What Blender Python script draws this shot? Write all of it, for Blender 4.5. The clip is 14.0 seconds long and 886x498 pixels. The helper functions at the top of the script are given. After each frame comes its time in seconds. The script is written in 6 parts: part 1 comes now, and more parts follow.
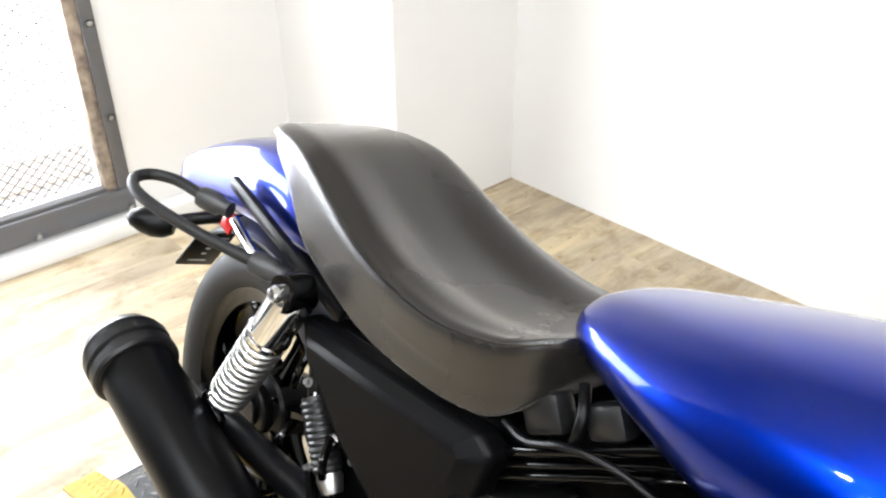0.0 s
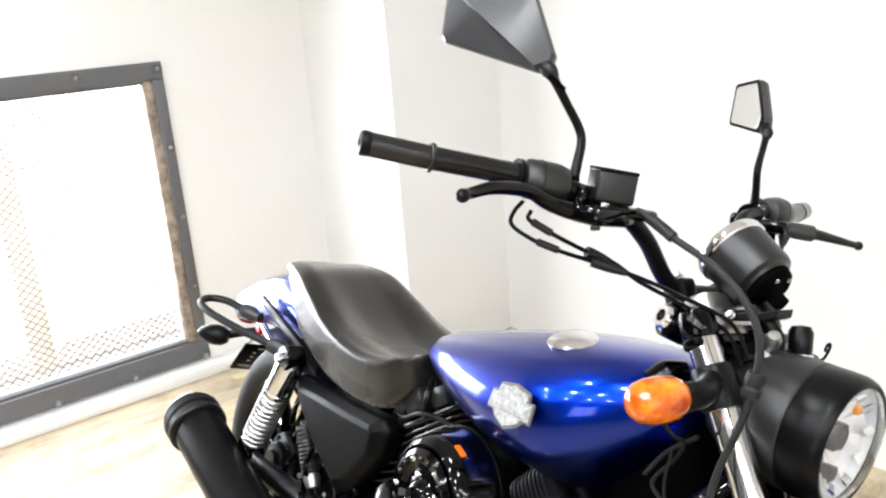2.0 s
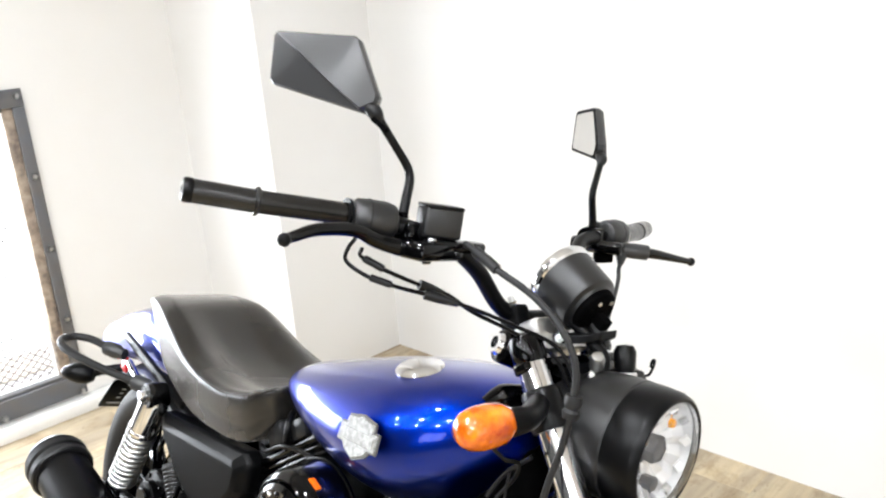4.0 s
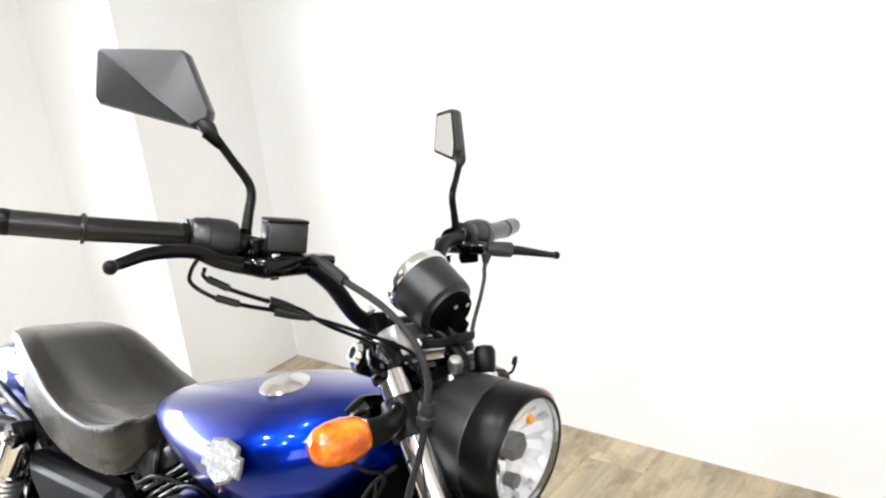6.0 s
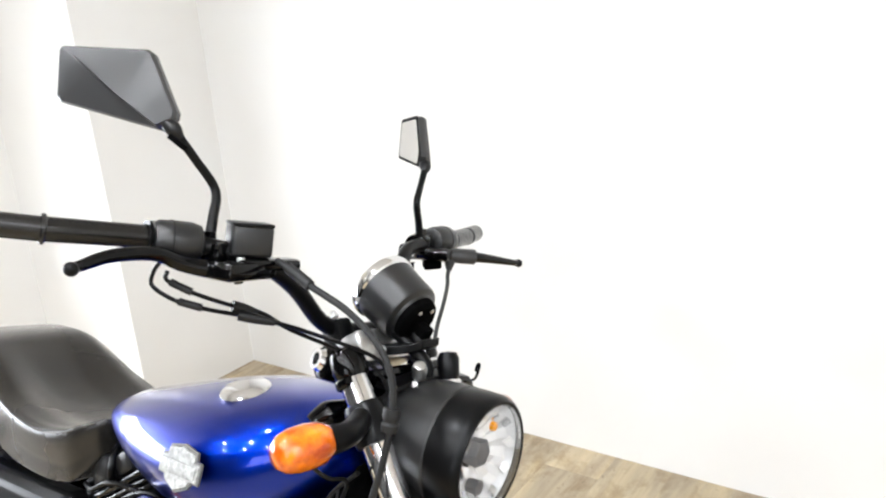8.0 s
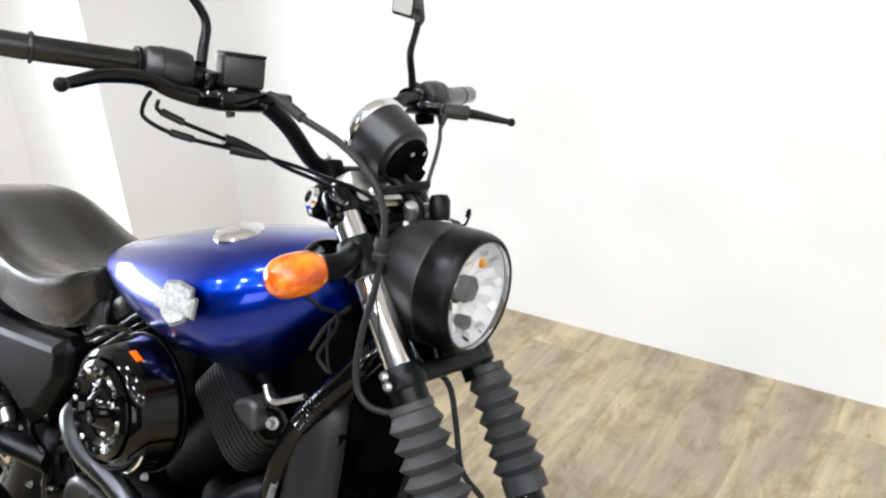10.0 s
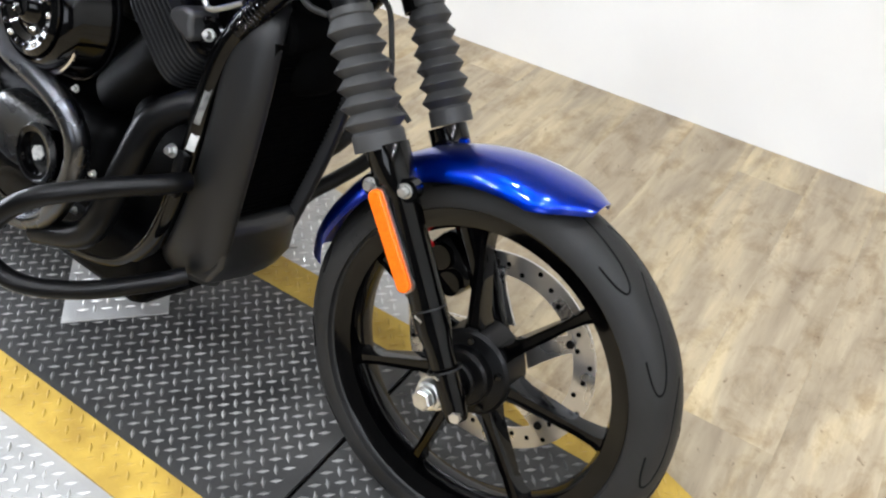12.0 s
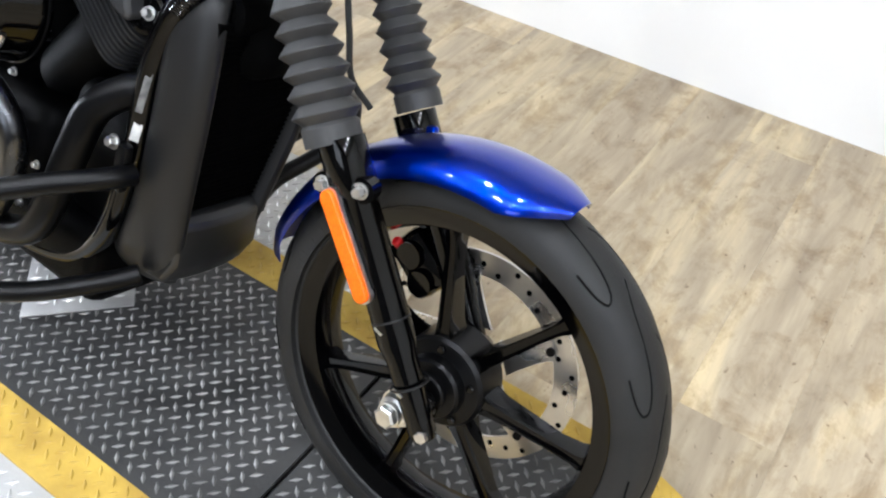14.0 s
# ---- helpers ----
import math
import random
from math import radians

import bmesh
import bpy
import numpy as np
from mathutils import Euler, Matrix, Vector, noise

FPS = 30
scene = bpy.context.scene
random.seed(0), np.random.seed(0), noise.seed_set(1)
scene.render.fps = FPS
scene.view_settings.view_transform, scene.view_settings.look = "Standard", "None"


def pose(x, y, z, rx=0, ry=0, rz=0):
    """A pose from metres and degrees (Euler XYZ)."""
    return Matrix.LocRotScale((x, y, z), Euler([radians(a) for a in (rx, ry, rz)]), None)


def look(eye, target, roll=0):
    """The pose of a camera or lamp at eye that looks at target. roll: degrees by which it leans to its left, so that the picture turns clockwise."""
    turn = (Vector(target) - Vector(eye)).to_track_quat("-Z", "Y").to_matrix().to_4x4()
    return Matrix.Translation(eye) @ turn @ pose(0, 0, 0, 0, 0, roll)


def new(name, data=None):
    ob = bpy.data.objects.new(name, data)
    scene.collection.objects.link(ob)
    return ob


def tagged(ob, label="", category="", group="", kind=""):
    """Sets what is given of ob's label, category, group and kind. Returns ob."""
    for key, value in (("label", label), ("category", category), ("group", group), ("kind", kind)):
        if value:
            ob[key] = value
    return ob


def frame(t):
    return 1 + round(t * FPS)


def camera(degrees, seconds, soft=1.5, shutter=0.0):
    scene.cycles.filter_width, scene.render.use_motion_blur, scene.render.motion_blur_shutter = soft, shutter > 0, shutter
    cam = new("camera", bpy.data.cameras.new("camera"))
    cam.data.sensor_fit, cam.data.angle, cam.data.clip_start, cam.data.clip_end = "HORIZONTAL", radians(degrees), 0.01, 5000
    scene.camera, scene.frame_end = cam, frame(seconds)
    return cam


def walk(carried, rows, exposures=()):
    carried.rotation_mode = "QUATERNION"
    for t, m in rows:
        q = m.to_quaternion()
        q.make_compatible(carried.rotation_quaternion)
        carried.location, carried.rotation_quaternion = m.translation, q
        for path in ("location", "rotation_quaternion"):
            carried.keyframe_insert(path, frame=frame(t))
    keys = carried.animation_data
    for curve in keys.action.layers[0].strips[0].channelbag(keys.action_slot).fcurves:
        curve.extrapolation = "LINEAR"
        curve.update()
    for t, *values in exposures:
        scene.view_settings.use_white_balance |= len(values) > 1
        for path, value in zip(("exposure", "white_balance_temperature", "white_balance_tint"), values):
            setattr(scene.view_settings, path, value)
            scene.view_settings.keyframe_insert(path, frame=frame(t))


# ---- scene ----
cam = camera(57.0, 14.0, soft=2.2)
PATH = [
    (0, (0.296, -0.401, 1.258), (-0.969, 0.76, 0.232), -0.4),
    (0.5, (0.457, -0.512, 1.308), (-0.926, 0.628, 0.42), 1.5),
    (1, (0.695, -0.494, 1.332), (-0.825, 0.561, 0.574), -1.7),
    (1.5, (0.881, -0.498, 1.351), (-0.72, 0.48, 0.659), -3.7),
    (2, (0.958, -0.629, 1.373), (-0.565, 0.524, 0.779), -4.3),
    (2.5, (0.987, -0.663, 1.431), (-0.547, 0.518, 0.928), -4.7),
    (3, (0.996, -0.627, 1.431), (-0.51, 0.593, 0.937), -4.6),
    (3.5, (1.008, -0.6, 1.418), (-0.432, 0.679, 0.877), -4.3),
    (4, (1.026, -0.575, 1.402), (-0.345, 0.758, 0.818), -4.5),
    (4.2, (1.034, -0.566, 1.398), (-0.311, 0.786, 0.797), -4.6),
    (6.3, (1.074, -0.517, 1.403), (-0.112, 0.979, 0.808), -6.3),
    (6.5, (1.071, -0.518, 1.397), (-0.102, 0.991, 0.81), -6.0),
    (7, (1.063, -0.521, 1.405), (-0.085, 1.009, 0.82), -5.9),
    (7.2, (1.06, -0.522, 1.406), (-0.078, 1.018, 0.827), -5.6),
    (9.3, (1.081, -0.534, 1.376), (-0.026, 0.977, 0.676), -4.4),
    (9.5, (1.082, -0.536, 1.365), (-0.017, 0.968, 0.637), -4.5),
    (10, (1.08, -0.555, 1.337), (0.011, 0.919, 0.511), -3.7),
    (10.5, (1.08, -0.589, 1.295), (0.065, 0.849, 0.346), -1.9),
    (11, (1.098, -0.635, 1.255), (0.156, 0.779, 0.2), 0.9),
    (11.5, (1.122, -0.657, 1.223), (0.248, 0.714, 0.057), 3.3),
    (12, (1.152, -0.666, 1.189), (0.382, 0.668, -0.086), 5.9),
    (12.5, (1.173, -0.67, 1.155), (0.479, 0.611, -0.214), 7.2),
    (13, (1.181, -0.667, 1.132), (0.564, 0.596, -0.291), 8.1),
    (13.5, (1.16, -0.653, 1.142), (0.614, 0.61, -0.31), 10.3),
    (14, (1.137, -0.542, 1.171), (0.388, 0.719, -0.189), 5.0),
]
# the clip's camera sets its own exposure on the way: seconds, stops, kelvin, tint
LIGHT = [(0.0, 0.36, 5990, 10), (2.0, 0.25, 5990, 10), (4.0, 0.28, 5990, 10), (7.0, 0.28, 5990, 10), (9.5, 0.17, 5890, 10), (10.5, 0.14, 5850, 10),
         (11.0, 0.13, 5840, 10), (12.0, 0.11, 5810, 10), (13.0, 0.14, 5780, 10), (14.0, 0.22, 5680, 10)]
walk(cam, [(t, look(eye, target, roll)) for t, eye, target, roll in PATH], exposures=LIGHT)

# ---- world and lights ----
world = bpy.data.worlds.new("daylight")
scene.world = world
world.use_nodes = True
wn = world.node_tree.nodes
sky = wn.new("ShaderNodeTexSky")
sky.sky_type, sky.sun_disc = "NISHITA", False
sky.sun_elevation, sky.sun_rotation = radians(40), radians(250)
world.node_tree.links.new(sky.outputs[0], wn["Background"].inputs[0])
wn["Background"].inputs[1].default_value = 0.15
scene.view_settings.exposure = 0.0

FAR_WALL, WIN_WALL, NEAR_WALL, FRONT_WALL, CEIL = 1.53, -2.05, -3.4, 4.2, 2.7


def area_lamp(name, m, sx, sy, power, colour, shape="RECTANGLE"):
    data = bpy.data.lights.new(name, "AREA")
    data.shape, data.size, data.energy, data.color = shape, sx, power, colour
    if shape == "RECTANGLE":
        data.size_y = sy
    ob = new(name, data)
    ob.matrix_world = m
    return ob


# daylight in the mesh window's opening; the unseen window behind is added for fill
area_lamp("window_light", pose(-2.22, -0.35, 0.785, 0, -90, 0), 0.77, 1.5, 66, (1.0, 1.0, 0.99))
area_lamp("added_fill_light", pose(1.4, NEAR_WALL + 0.02, 1.55, 90, 0, 0), 1.4, 1.2, 10, (1.0, 1.0, 0.99))
# lamps from x 1.9 on are added to brighten faces turned east
DOWNLIGHTS = [(x, y) for x in (-1.1, -0.1, 0.9) for y in (-2.3, -1.4, -0.45) if (x, y) != (-1.1, -0.45)] + [(1.9, -2.3), (1.9, -1.4), (2.65, -0.9), (3.4, -2.3), (3.4, -1.4), (3.4, -0.45)]
for n, (x, y) in enumerate(DOWNLIGHTS):
    area_lamp("downlight_beam", pose(x, y, CEIL - 0.035), 0.15, 0.15, 16.3, (1.0, 0.985, 0.955), "DISK")


# ---- materials ----
def material(name, colour, rough=0.5, metal=0.0, vary=0.15, scale=12.0, bump=0.0, bump_scale=200.0, coat=0.0, transmission=0.0,
             wear=0.1, ior=1.5, second=None, spec=0.5, rnd=0.0):
    m = bpy.data.materials.new(name)
    m.use_nodes = True
    nt = m.node_tree
    n, ln = nt.nodes, nt.links
    b = n["Principled BSDF"]
    tc = n.new("ShaderNodeTexCoord")
    big = n.new("ShaderNodeTexNoise")
    big.inputs["Scale"].default_value, big.inputs["Detail"].default_value = scale, 6
    fine = n.new("ShaderNodeTexNoise")
    fine.inputs["Scale"].default_value, fine.inputs["Detail"].default_value = bump_scale, 4
    ln.new(tc.outputs["Object"], big.inputs["Vector"])
    ln.new(tc.outputs["Object"], fine.inputs["Vector"])
    mix = n.new("ShaderNodeMix")
    mix.data_type = "RGBA"
    c2 = second or tuple(c * (1 - vary) for c in colour)
    mix.inputs[6].default_value, mix.inputs[7].default_value = (*colour, 1), (*c2, 1)
    ramp = n.new("ShaderNodeMapRange")
    ramp.inputs[1].default_value, ramp.inputs[2].default_value = 0.35, 0.7
    ln.new(big.outputs[0], ramp.inputs[0])
    ln.new(ramp.outputs[0], mix.inputs[0])
    out = mix.outputs[2]
    if rnd:
        info = n.new("ShaderNodeObjectInfo")
        hsv = n.new("ShaderNodeHueSaturation")
        rr = n.new("ShaderNodeMapRange")
        rr.inputs[3].default_value, rr.inputs[4].default_value = 1 - rnd, 1 + rnd
        ln.new(info.outputs["Random"], rr.inputs[0])
        ln.new(rr.outputs[0], hsv.inputs["Value"])
        ln.new(out, hsv.inputs["Color"])
        out = hsv.outputs[0]
    ln.new(out, b.inputs["Base Color"])
    rg = n.new("ShaderNodeMapRange")
    rg.inputs[3].default_value, rg.inputs[4].default_value = max(rough - wear * 0.6, 0.02), min(rough + wear, 1)
    ln.new(big.outputs[0], rg.inputs[0])
    ln.new(rg.outputs[0], b.inputs["Roughness"])
    b.inputs["Metallic"].default_value = metal
    b.inputs["IOR"].default_value = ior
    b.inputs["Specular IOR Level"].default_value = spec
    b.inputs["Coat Weight"].default_value, b.inputs["Coat Roughness"].default_value, b.inputs["Coat IOR"].default_value = coat, 0.03, 1.36
    b.inputs["Transmission Weight"].default_value = transmission
    if bump:
        bp = n.new("ShaderNodeBump")
        bp.inputs["Strength"].default_value, bp.inputs["Distance"].default_value = bump, 0.002
        ln.new(fine.outputs[0], bp.inputs["Height"])
        ln.new(bp.outputs[0], b.inputs["Normal"])
    return m


BLUE = material("blue_metallic_paint", (0.0014, 0.027, 0.4), 0.29, 1.0, 0.25, 1600, coat=1.0, wear=0.03, second=(0.0007, 0.016, 0.27), spec=0.5)
BLACK_SATIN = material("black_satin_paint", (0.002, 0.002, 0.0022), 0.3, 0.0, 0.3, 9, 0.06, 500, spec=0.16)
BLACK_GLOSS = material("black_gloss_paint", (0.0006, 0.0006, 0.0007), 0.08, 0.0, 0.3, 9, coat=0.1, wear=0.03, spec=0.22)
BLACK_MATT = material("black_matt_cast", (0.007, 0.007, 0.0072), 0.36, 0.0, 0.35, 25, 0.1, 700, spec=0.55)
DARK_CORE = material("core_and_shade_black", (0.0008, 0.0008, 0.0008), 0.8, 0.0, 0.3, 40, 0.3, 600, spec=0.03)
RUBBER = material("black_rubber", (0.009, 0.009, 0.0091), 0.5, 0.0, 0.35, 14, 0.2, 600, second=(0.014, 0.0138, 0.0136), spec=0.3)
TYRE = material("tyre_rubber", (0.0085, 0.0084, 0.0083), 0.55, 0.0, 0.3, 10, 0.25, 500, second=(0.0145, 0.0143, 0.014), spec=0.3)
GROOVE = material("tyre_groove", (0.003, 0.003, 0.003), 0.8, 0.0, 0.2, 20, spec=0.1)
GRIP = material("black_grip_rubber", (0.0035, 0.0033, 0.0031), 0.2, 0.0, 0.3, 20, 0.15, 900, second=(0.005, 0.0047, 0.0044), spec=0.5)
GAITER = material("grey_black_gaiter_rubber", (0.024, 0.024, 0.0244), 0.5, 0.0, 0.35, 14, 0.2, 600, second=(0.035, 0.0346, 0.0342), spec=0.35)
VINYL = material("black_vinyl_seat", (0.0065, 0.0058, 0.0049), 0.25, 0.0, 0.25, 6, 0.12, 900, second=(0.01, 0.0088, 0.0074), spec=0.58, wear=0.08)
VINYL.node_tree.nodes["Principled BSDF"].inputs["Sheen Weight"].default_value = 0.24
VINYL.node_tree.nodes["Principled BSDF"].inputs["Sheen Roughness"].default_value = 0.35
VINYL.node_tree.nodes["Principled BSDF"].inputs["Sheen Tint"].default_value = (1.0, 0.93, 0.84, 1)
CREASE_GLOSS = material("crease_highlight_gloss", (0.003, 0.0028, 0.0026), 0.16, 0.0, 0.2, 30, 0.1, 900, spec=0.8)
SATIN_CAST = material("satin_black_casting", (0.0045, 0.0045, 0.0047), 0.26, 0.0, 0.3, 25, 0.12, 700, spec=0.55)
CABLE_GREY = material("grey_cable_sheath", (0.03, 0.03, 0.03), 0.4, 0.0, 0.25, 40, 0.1, 700, spec=0.5)
COVER_BLACK = material("satin_black_cover", (0.0018, 0.0018, 0.002), 0.34, 0.0, 0.2, 8, 0.08, 900, spec=0.09)
MIRROR_SHELL = material("satin_grey_shell", (0.026, 0.026, 0.0265), 0.33, 0.0, 0.2, 8, 0.08, 900, spec=0.5)
SHROUD_GREY = material("satin_shroud_grey", (0.007, 0.007, 0.0072), 0.4, 0.0, 0.2, 8, 0.1, 900, spec=0.32)
OLD_LABEL = material("worn_grey_label", (0.16, 0.16, 0.158), 0.4, 0.0, 0.7, 90, second=(0.03, 0.03, 0.03))
GREY_PLASTIC = material("dark_grey_plastic", (0.006, 0.006, 0.0063), 0.38, 0.0, 0.2, 8, 0.1, 900, spec=0.32)
CHROME = material("chrome", (0.82, 0.82, 0.83), 0.09, 1.0, 0.08, 20, wear=0.06)
STEEL = material("zinc_steel", (0.66, 0.66, 0.65), 0.3, 1.0, 0.25, 40, 0.1, 400)
DISC_STEEL = material("brake_disc_steel", (0.62, 0.61, 0.6), 0.26, 1.0, 0.15, 30, 0.15, 300)
PIPE = material("dark_chromed_pipe", (0.1, 0.104, 0.115), 0.26, 1.0, 0.3, 14, second=(0.065, 0.067, 0.072))
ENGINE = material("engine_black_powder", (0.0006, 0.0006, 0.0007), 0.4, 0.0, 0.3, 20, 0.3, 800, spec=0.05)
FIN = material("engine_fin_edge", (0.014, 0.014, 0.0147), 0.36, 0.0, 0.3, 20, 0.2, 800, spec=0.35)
AMBER = material("amber_plastic_lens", (0.36, 0.04, 0.0), 0.06, 0.0, 0.25, 42, 0.6, 110, second=(0.92, 0.24, 0.002), coat=1.0, spec=0.5)
AMBER_GLOW = material("amber_inner_prism", (1.0, 0.4, 0.02), 0.15, 0.0, 0.2, 60, 0.3, 200, coat=0.6)
ORANGE_REFLECTOR = material("orange_reflector", (0.68, 0.1, 0.001), 0.2, 0.0, 0.1, 400, 0.2, 900, second=(0.8, 0.15, 0.002), spec=0.2)
RED_REFLECTOR = material("red_reflector", (0.6, 0.01, 0.012), 0.2, 0.0, 0.1, 300, coat=0.6)
GLASS = bpy.data.materials.new("clear_lens")
GLASS.use_nodes = True
gn, gl = GLASS.node_tree.nodes, GLASS.node_tree.links
gn.remove(gn["Principled BSDF"])
clear, gloss, blend, fres = gn.new("ShaderNodeBsdfTransparent"), gn.new("ShaderNodeBsdfGlossy"), gn.new("ShaderNodeMixShader"), gn.new("ShaderNodeFresnel")
gloss.inputs["Roughness"].default_value, fres.inputs["IOR"].default_value = 0.03, 1.4
gl.new(fres.outputs[0], blend.inputs[0])
gl.new(clear.outputs[0], blend.inputs[1])
gl.new(gloss.outputs[0], blend.inputs[2])
gl.new(blend.outputs[0], gn["Material Output"].inputs[0])
REFLECTOR = material("headlight_reflector", (0.93, 0.93, 0.925), 0.16, 0.35, 0.12, 45, wear=0.1)
MIRROR = material("mirror_glass", (0.9, 0.9, 0.9), 0.02, 1.0, 0.02, 10, wear=0.005)
BADGE = material("badge_silver", (0.4, 0.4, 0.385), 0.55, 0.25, 0.45, 160, 0.5, 500, second=(0.22, 0.22, 0.212))
WHITE_STICKER = material("white_sticker", (0.5, 0.5, 0.485), 0.5, 0.0, 0.3, 60)
WALL = material("white_wall_paint", (0.77, 0.765, 0.75), 0.75, 0.0, 0.05, 1.1, 0.12, 260, second=(0.725, 0.706, 0.67))
CEILING = material("pale_ceiling_paint", (0.66, 0.65, 0.63), 0.85, 0.0, 0.08, 2, 0.1, 200)
TRIM_WHITE = material("white_trim", (0.8, 0.8, 0.78), 0.6, 0.0, 0.05, 2, 0.1, 200)
FRAME_STEEL = material("dark_steel_frame", (0.115, 0.12, 0.13), 0.5, 0.2, 0.4, 16, 0.25, 300, second=(0.13, 0.122, 0.115))
WOOD_STOP = material("weathered_wood", (0.42, 0.34, 0.26), 0.7, 0.0, 0.5, 30, 0.4, 200, second=(0.14, 0.11, 0.09))
BROWN_POST = material("pale_timber", (0.88, 0.8, 0.68), 0.7, 0.0, 0.15, 25, 0.2, 200)
MESH_STEEL = material("expanded_steel_mesh", (0.27, 0.235, 0.205), 0.6, 0.2, 0.4, 60)
PLATE_BLACK = material("black_painted_tread_plate", (0.042, 0.0413, 0.04), 0.42, 0.1, 0.45, 7, 0.25, 160, second=(0.014, 0.014, 0.0137), spec=0.45)
# lugs far lighter than the black plate: their glints put into the colour
LUG_BLACK = material("highlit_black_lug", (0.2, 0.197, 0.19), 0.4, 0.25, 0.5, 9, 0.1, 300, second=(0.07, 0.07, 0.068), rnd=0.4)
PLATE_SILVER = material("bare_tread_plate", (0.36, 0.36, 0.353), 0.42, 0.5, 0.25, 8, 0.2, 200, second=(0.46, 0.455, 0.44))
# lighter than the bare plate, so the colour carries the lugs' highlights
LUG_SILVER = material("highlit_bare_lug", (0.6, 0.6, 0.59), 0.34, 0.6, 0.25, 30, second=(0.5, 0.5, 0.49))
PLATE_YELLOW = material("yellow_edge_paint", (0.47, 0.32, 0.052), 0.5, 0.0, 0.2, 18, 0.25, 200, second=(0.32, 0.205, 0.032), spec=0.3)
# for unseen walls only: dark so that black and blue parts mirror less fill
UNSEEN_DARK = material("unseen_wall_dark", (0.07, 0.069, 0.067), 0.8, 0.0, 0.1, 1.5, 0.1, 200)
TAN_EDGE = material("tan_edge_trim", (0.42, 0.34, 0.24), 0.6, 0.0, 0.35, 20, 0.2, 200)
GLOW = bpy.data.materials.new("overcast_daylight")
GLOW.use_nodes = True
GLOW.node_tree.nodes.remove(GLOW.node_tree.nodes["Principled BSDF"])
emit = GLOW.node_tree.nodes.new("ShaderNodeEmission")
emit.inputs[0].default_value, emit.inputs[1].default_value = (1, 0.99, 0.97, 1), 2.6
GLOW.node_tree.links.new(emit.outputs[0], GLOW.node_tree.nodes["Material Output"].inputs[0])


def plank_material():
    """Worn oak-look vinyl planks: long grain along y, grey-brown stains, each plank its own tone."""
    m = bpy.data.materials.new("worn_oak_planks")
    m.use_nodes = True
    n, ln = m.node_tree.nodes, m.node_tree.links
    b = n["Principled BSDF"]
    tc, info = n.new("ShaderNodeTexCoord"), n.new("ShaderNodeObjectInfo")
    shift = n.new("ShaderNodeVectorMath")
    shift.operation = "MULTIPLY_ADD"
    comb = n.new("ShaderNodeCombineXYZ")
    ln.new(info.outputs["Random"], comb.inputs[0])
    ln.new(info.outputs["Random"], comb.inputs[1])
    shift.inputs[1].default_value = (37, 53, 0)
    ln.new(comb.outputs[0], shift.inputs[0])
    ln.new(tc.outputs["Object"], shift.inputs[2])

    def grain(sx, sy, detail, rough=0.6, distort=0.0):
        mp = n.new("ShaderNodeMapping")
        mp.inputs["Scale"].default_value = (sx, sy, 1)
        ln.new(shift.outputs[0], mp.inputs[0])
        t = n.new("ShaderNodeTexNoise")
        t.inputs["Scale"].default_value, t.inputs["Detail"].default_value, t.inputs["Roughness"].default_value = 1, detail, rough
        t.inputs["Distortion"].default_value = distort
        ln.new(mp.outputs[0], t.inputs["Vector"])
        return t.outputs[0]

    broad, streak, fine = grain(9, 1.6, 5, 0.6, 0.6), grain(34, 3.2, 6, 0.65, 0.8), grain(260, 16, 4)
    r1 = n.new("ShaderNodeValToRGB")
    e = r1.color_ramp.elements
    e[0].position, e[0].color = 0.3, (0.31, 0.252, 0.175, 1)
    e[1].position, e[1].color = 0.72, (0.62, 0.51, 0.31, 1)
    mid = e.new(0.5)
    mid.color = (0.44, 0.366, 0.25, 1)
    ln.new(broad, r1.inputs[0])
    r2 = n.new("ShaderNodeValToRGB")
    e = r2.color_ramp.elements
    e[0].position, e[0].color = 0.33, (0.74, 0.72, 0.7, 1)
    e[1].position, e[1].color = 0.62, (1, 1, 1, 1)
    ln.new(streak, r2.inputs[0])
    mul = n.new("ShaderNodeMix")
    mul.data_type, mul.blend_type = "RGBA", "MULTIPLY"
    mul.inputs[0].default_value = 0.75
    ln.new(r1.outputs[0], mul.inputs[6])
    ln.new(r2.outputs[0], mul.inputs[7])
    hsv = n.new("ShaderNodeHueSaturation")
    rr = n.new("ShaderNodeMapRange")
    rr.inputs[3].default_value, rr.inputs[4].default_value = 0.93, 1.09
    ln.new(info.outputs["Random"], rr.inputs[0])
    ln.new(rr.outputs[0], hsv.inputs["Value"])
    specks = grain(60, 34, 3, 0.6, 0.5)
    r3 = n.new("ShaderNodeValToRGB")
    e = r3.color_ramp.elements
    e[0].position, e[0].color = 0.285, (0.5, 0.44, 0.38, 1)
    e[1].position, e[1].color = 0.34, (1, 1, 1, 1)
    ln.new(specks, r3.inputs[0])
    stain = n.new("ShaderNodeMix")
    stain.data_type, stain.blend_type = "RGBA", "MULTIPLY"
    stain.inputs[0].default_value = 0.85
    ln.new(mul.outputs[2], stain.inputs[6])
    ln.new(r3.outputs[0], stain.inputs[7])
    patch = grain(11, 7, 7, 0.72, 0.4)
    r4 = n.new("ShaderNodeValToRGB")
    e = r4.color_ramp.elements
    e[0].position, e[0].color = 0.36, (0.6, 0.52, 0.42, 1)
    e[1].position, e[1].color = 0.52, (1, 1, 1, 1)
    ln.new(patch, r4.inputs[0])
    brown = n.new("ShaderNodeMix")
    brown.data_type, brown.blend_type = "RGBA", "MULTIPLY"
    brown.inputs[0].default_value = 0.75
    ln.new(stain.outputs[2], brown.inputs[6])
    ln.new(r4.outputs[0], brown.inputs[7])
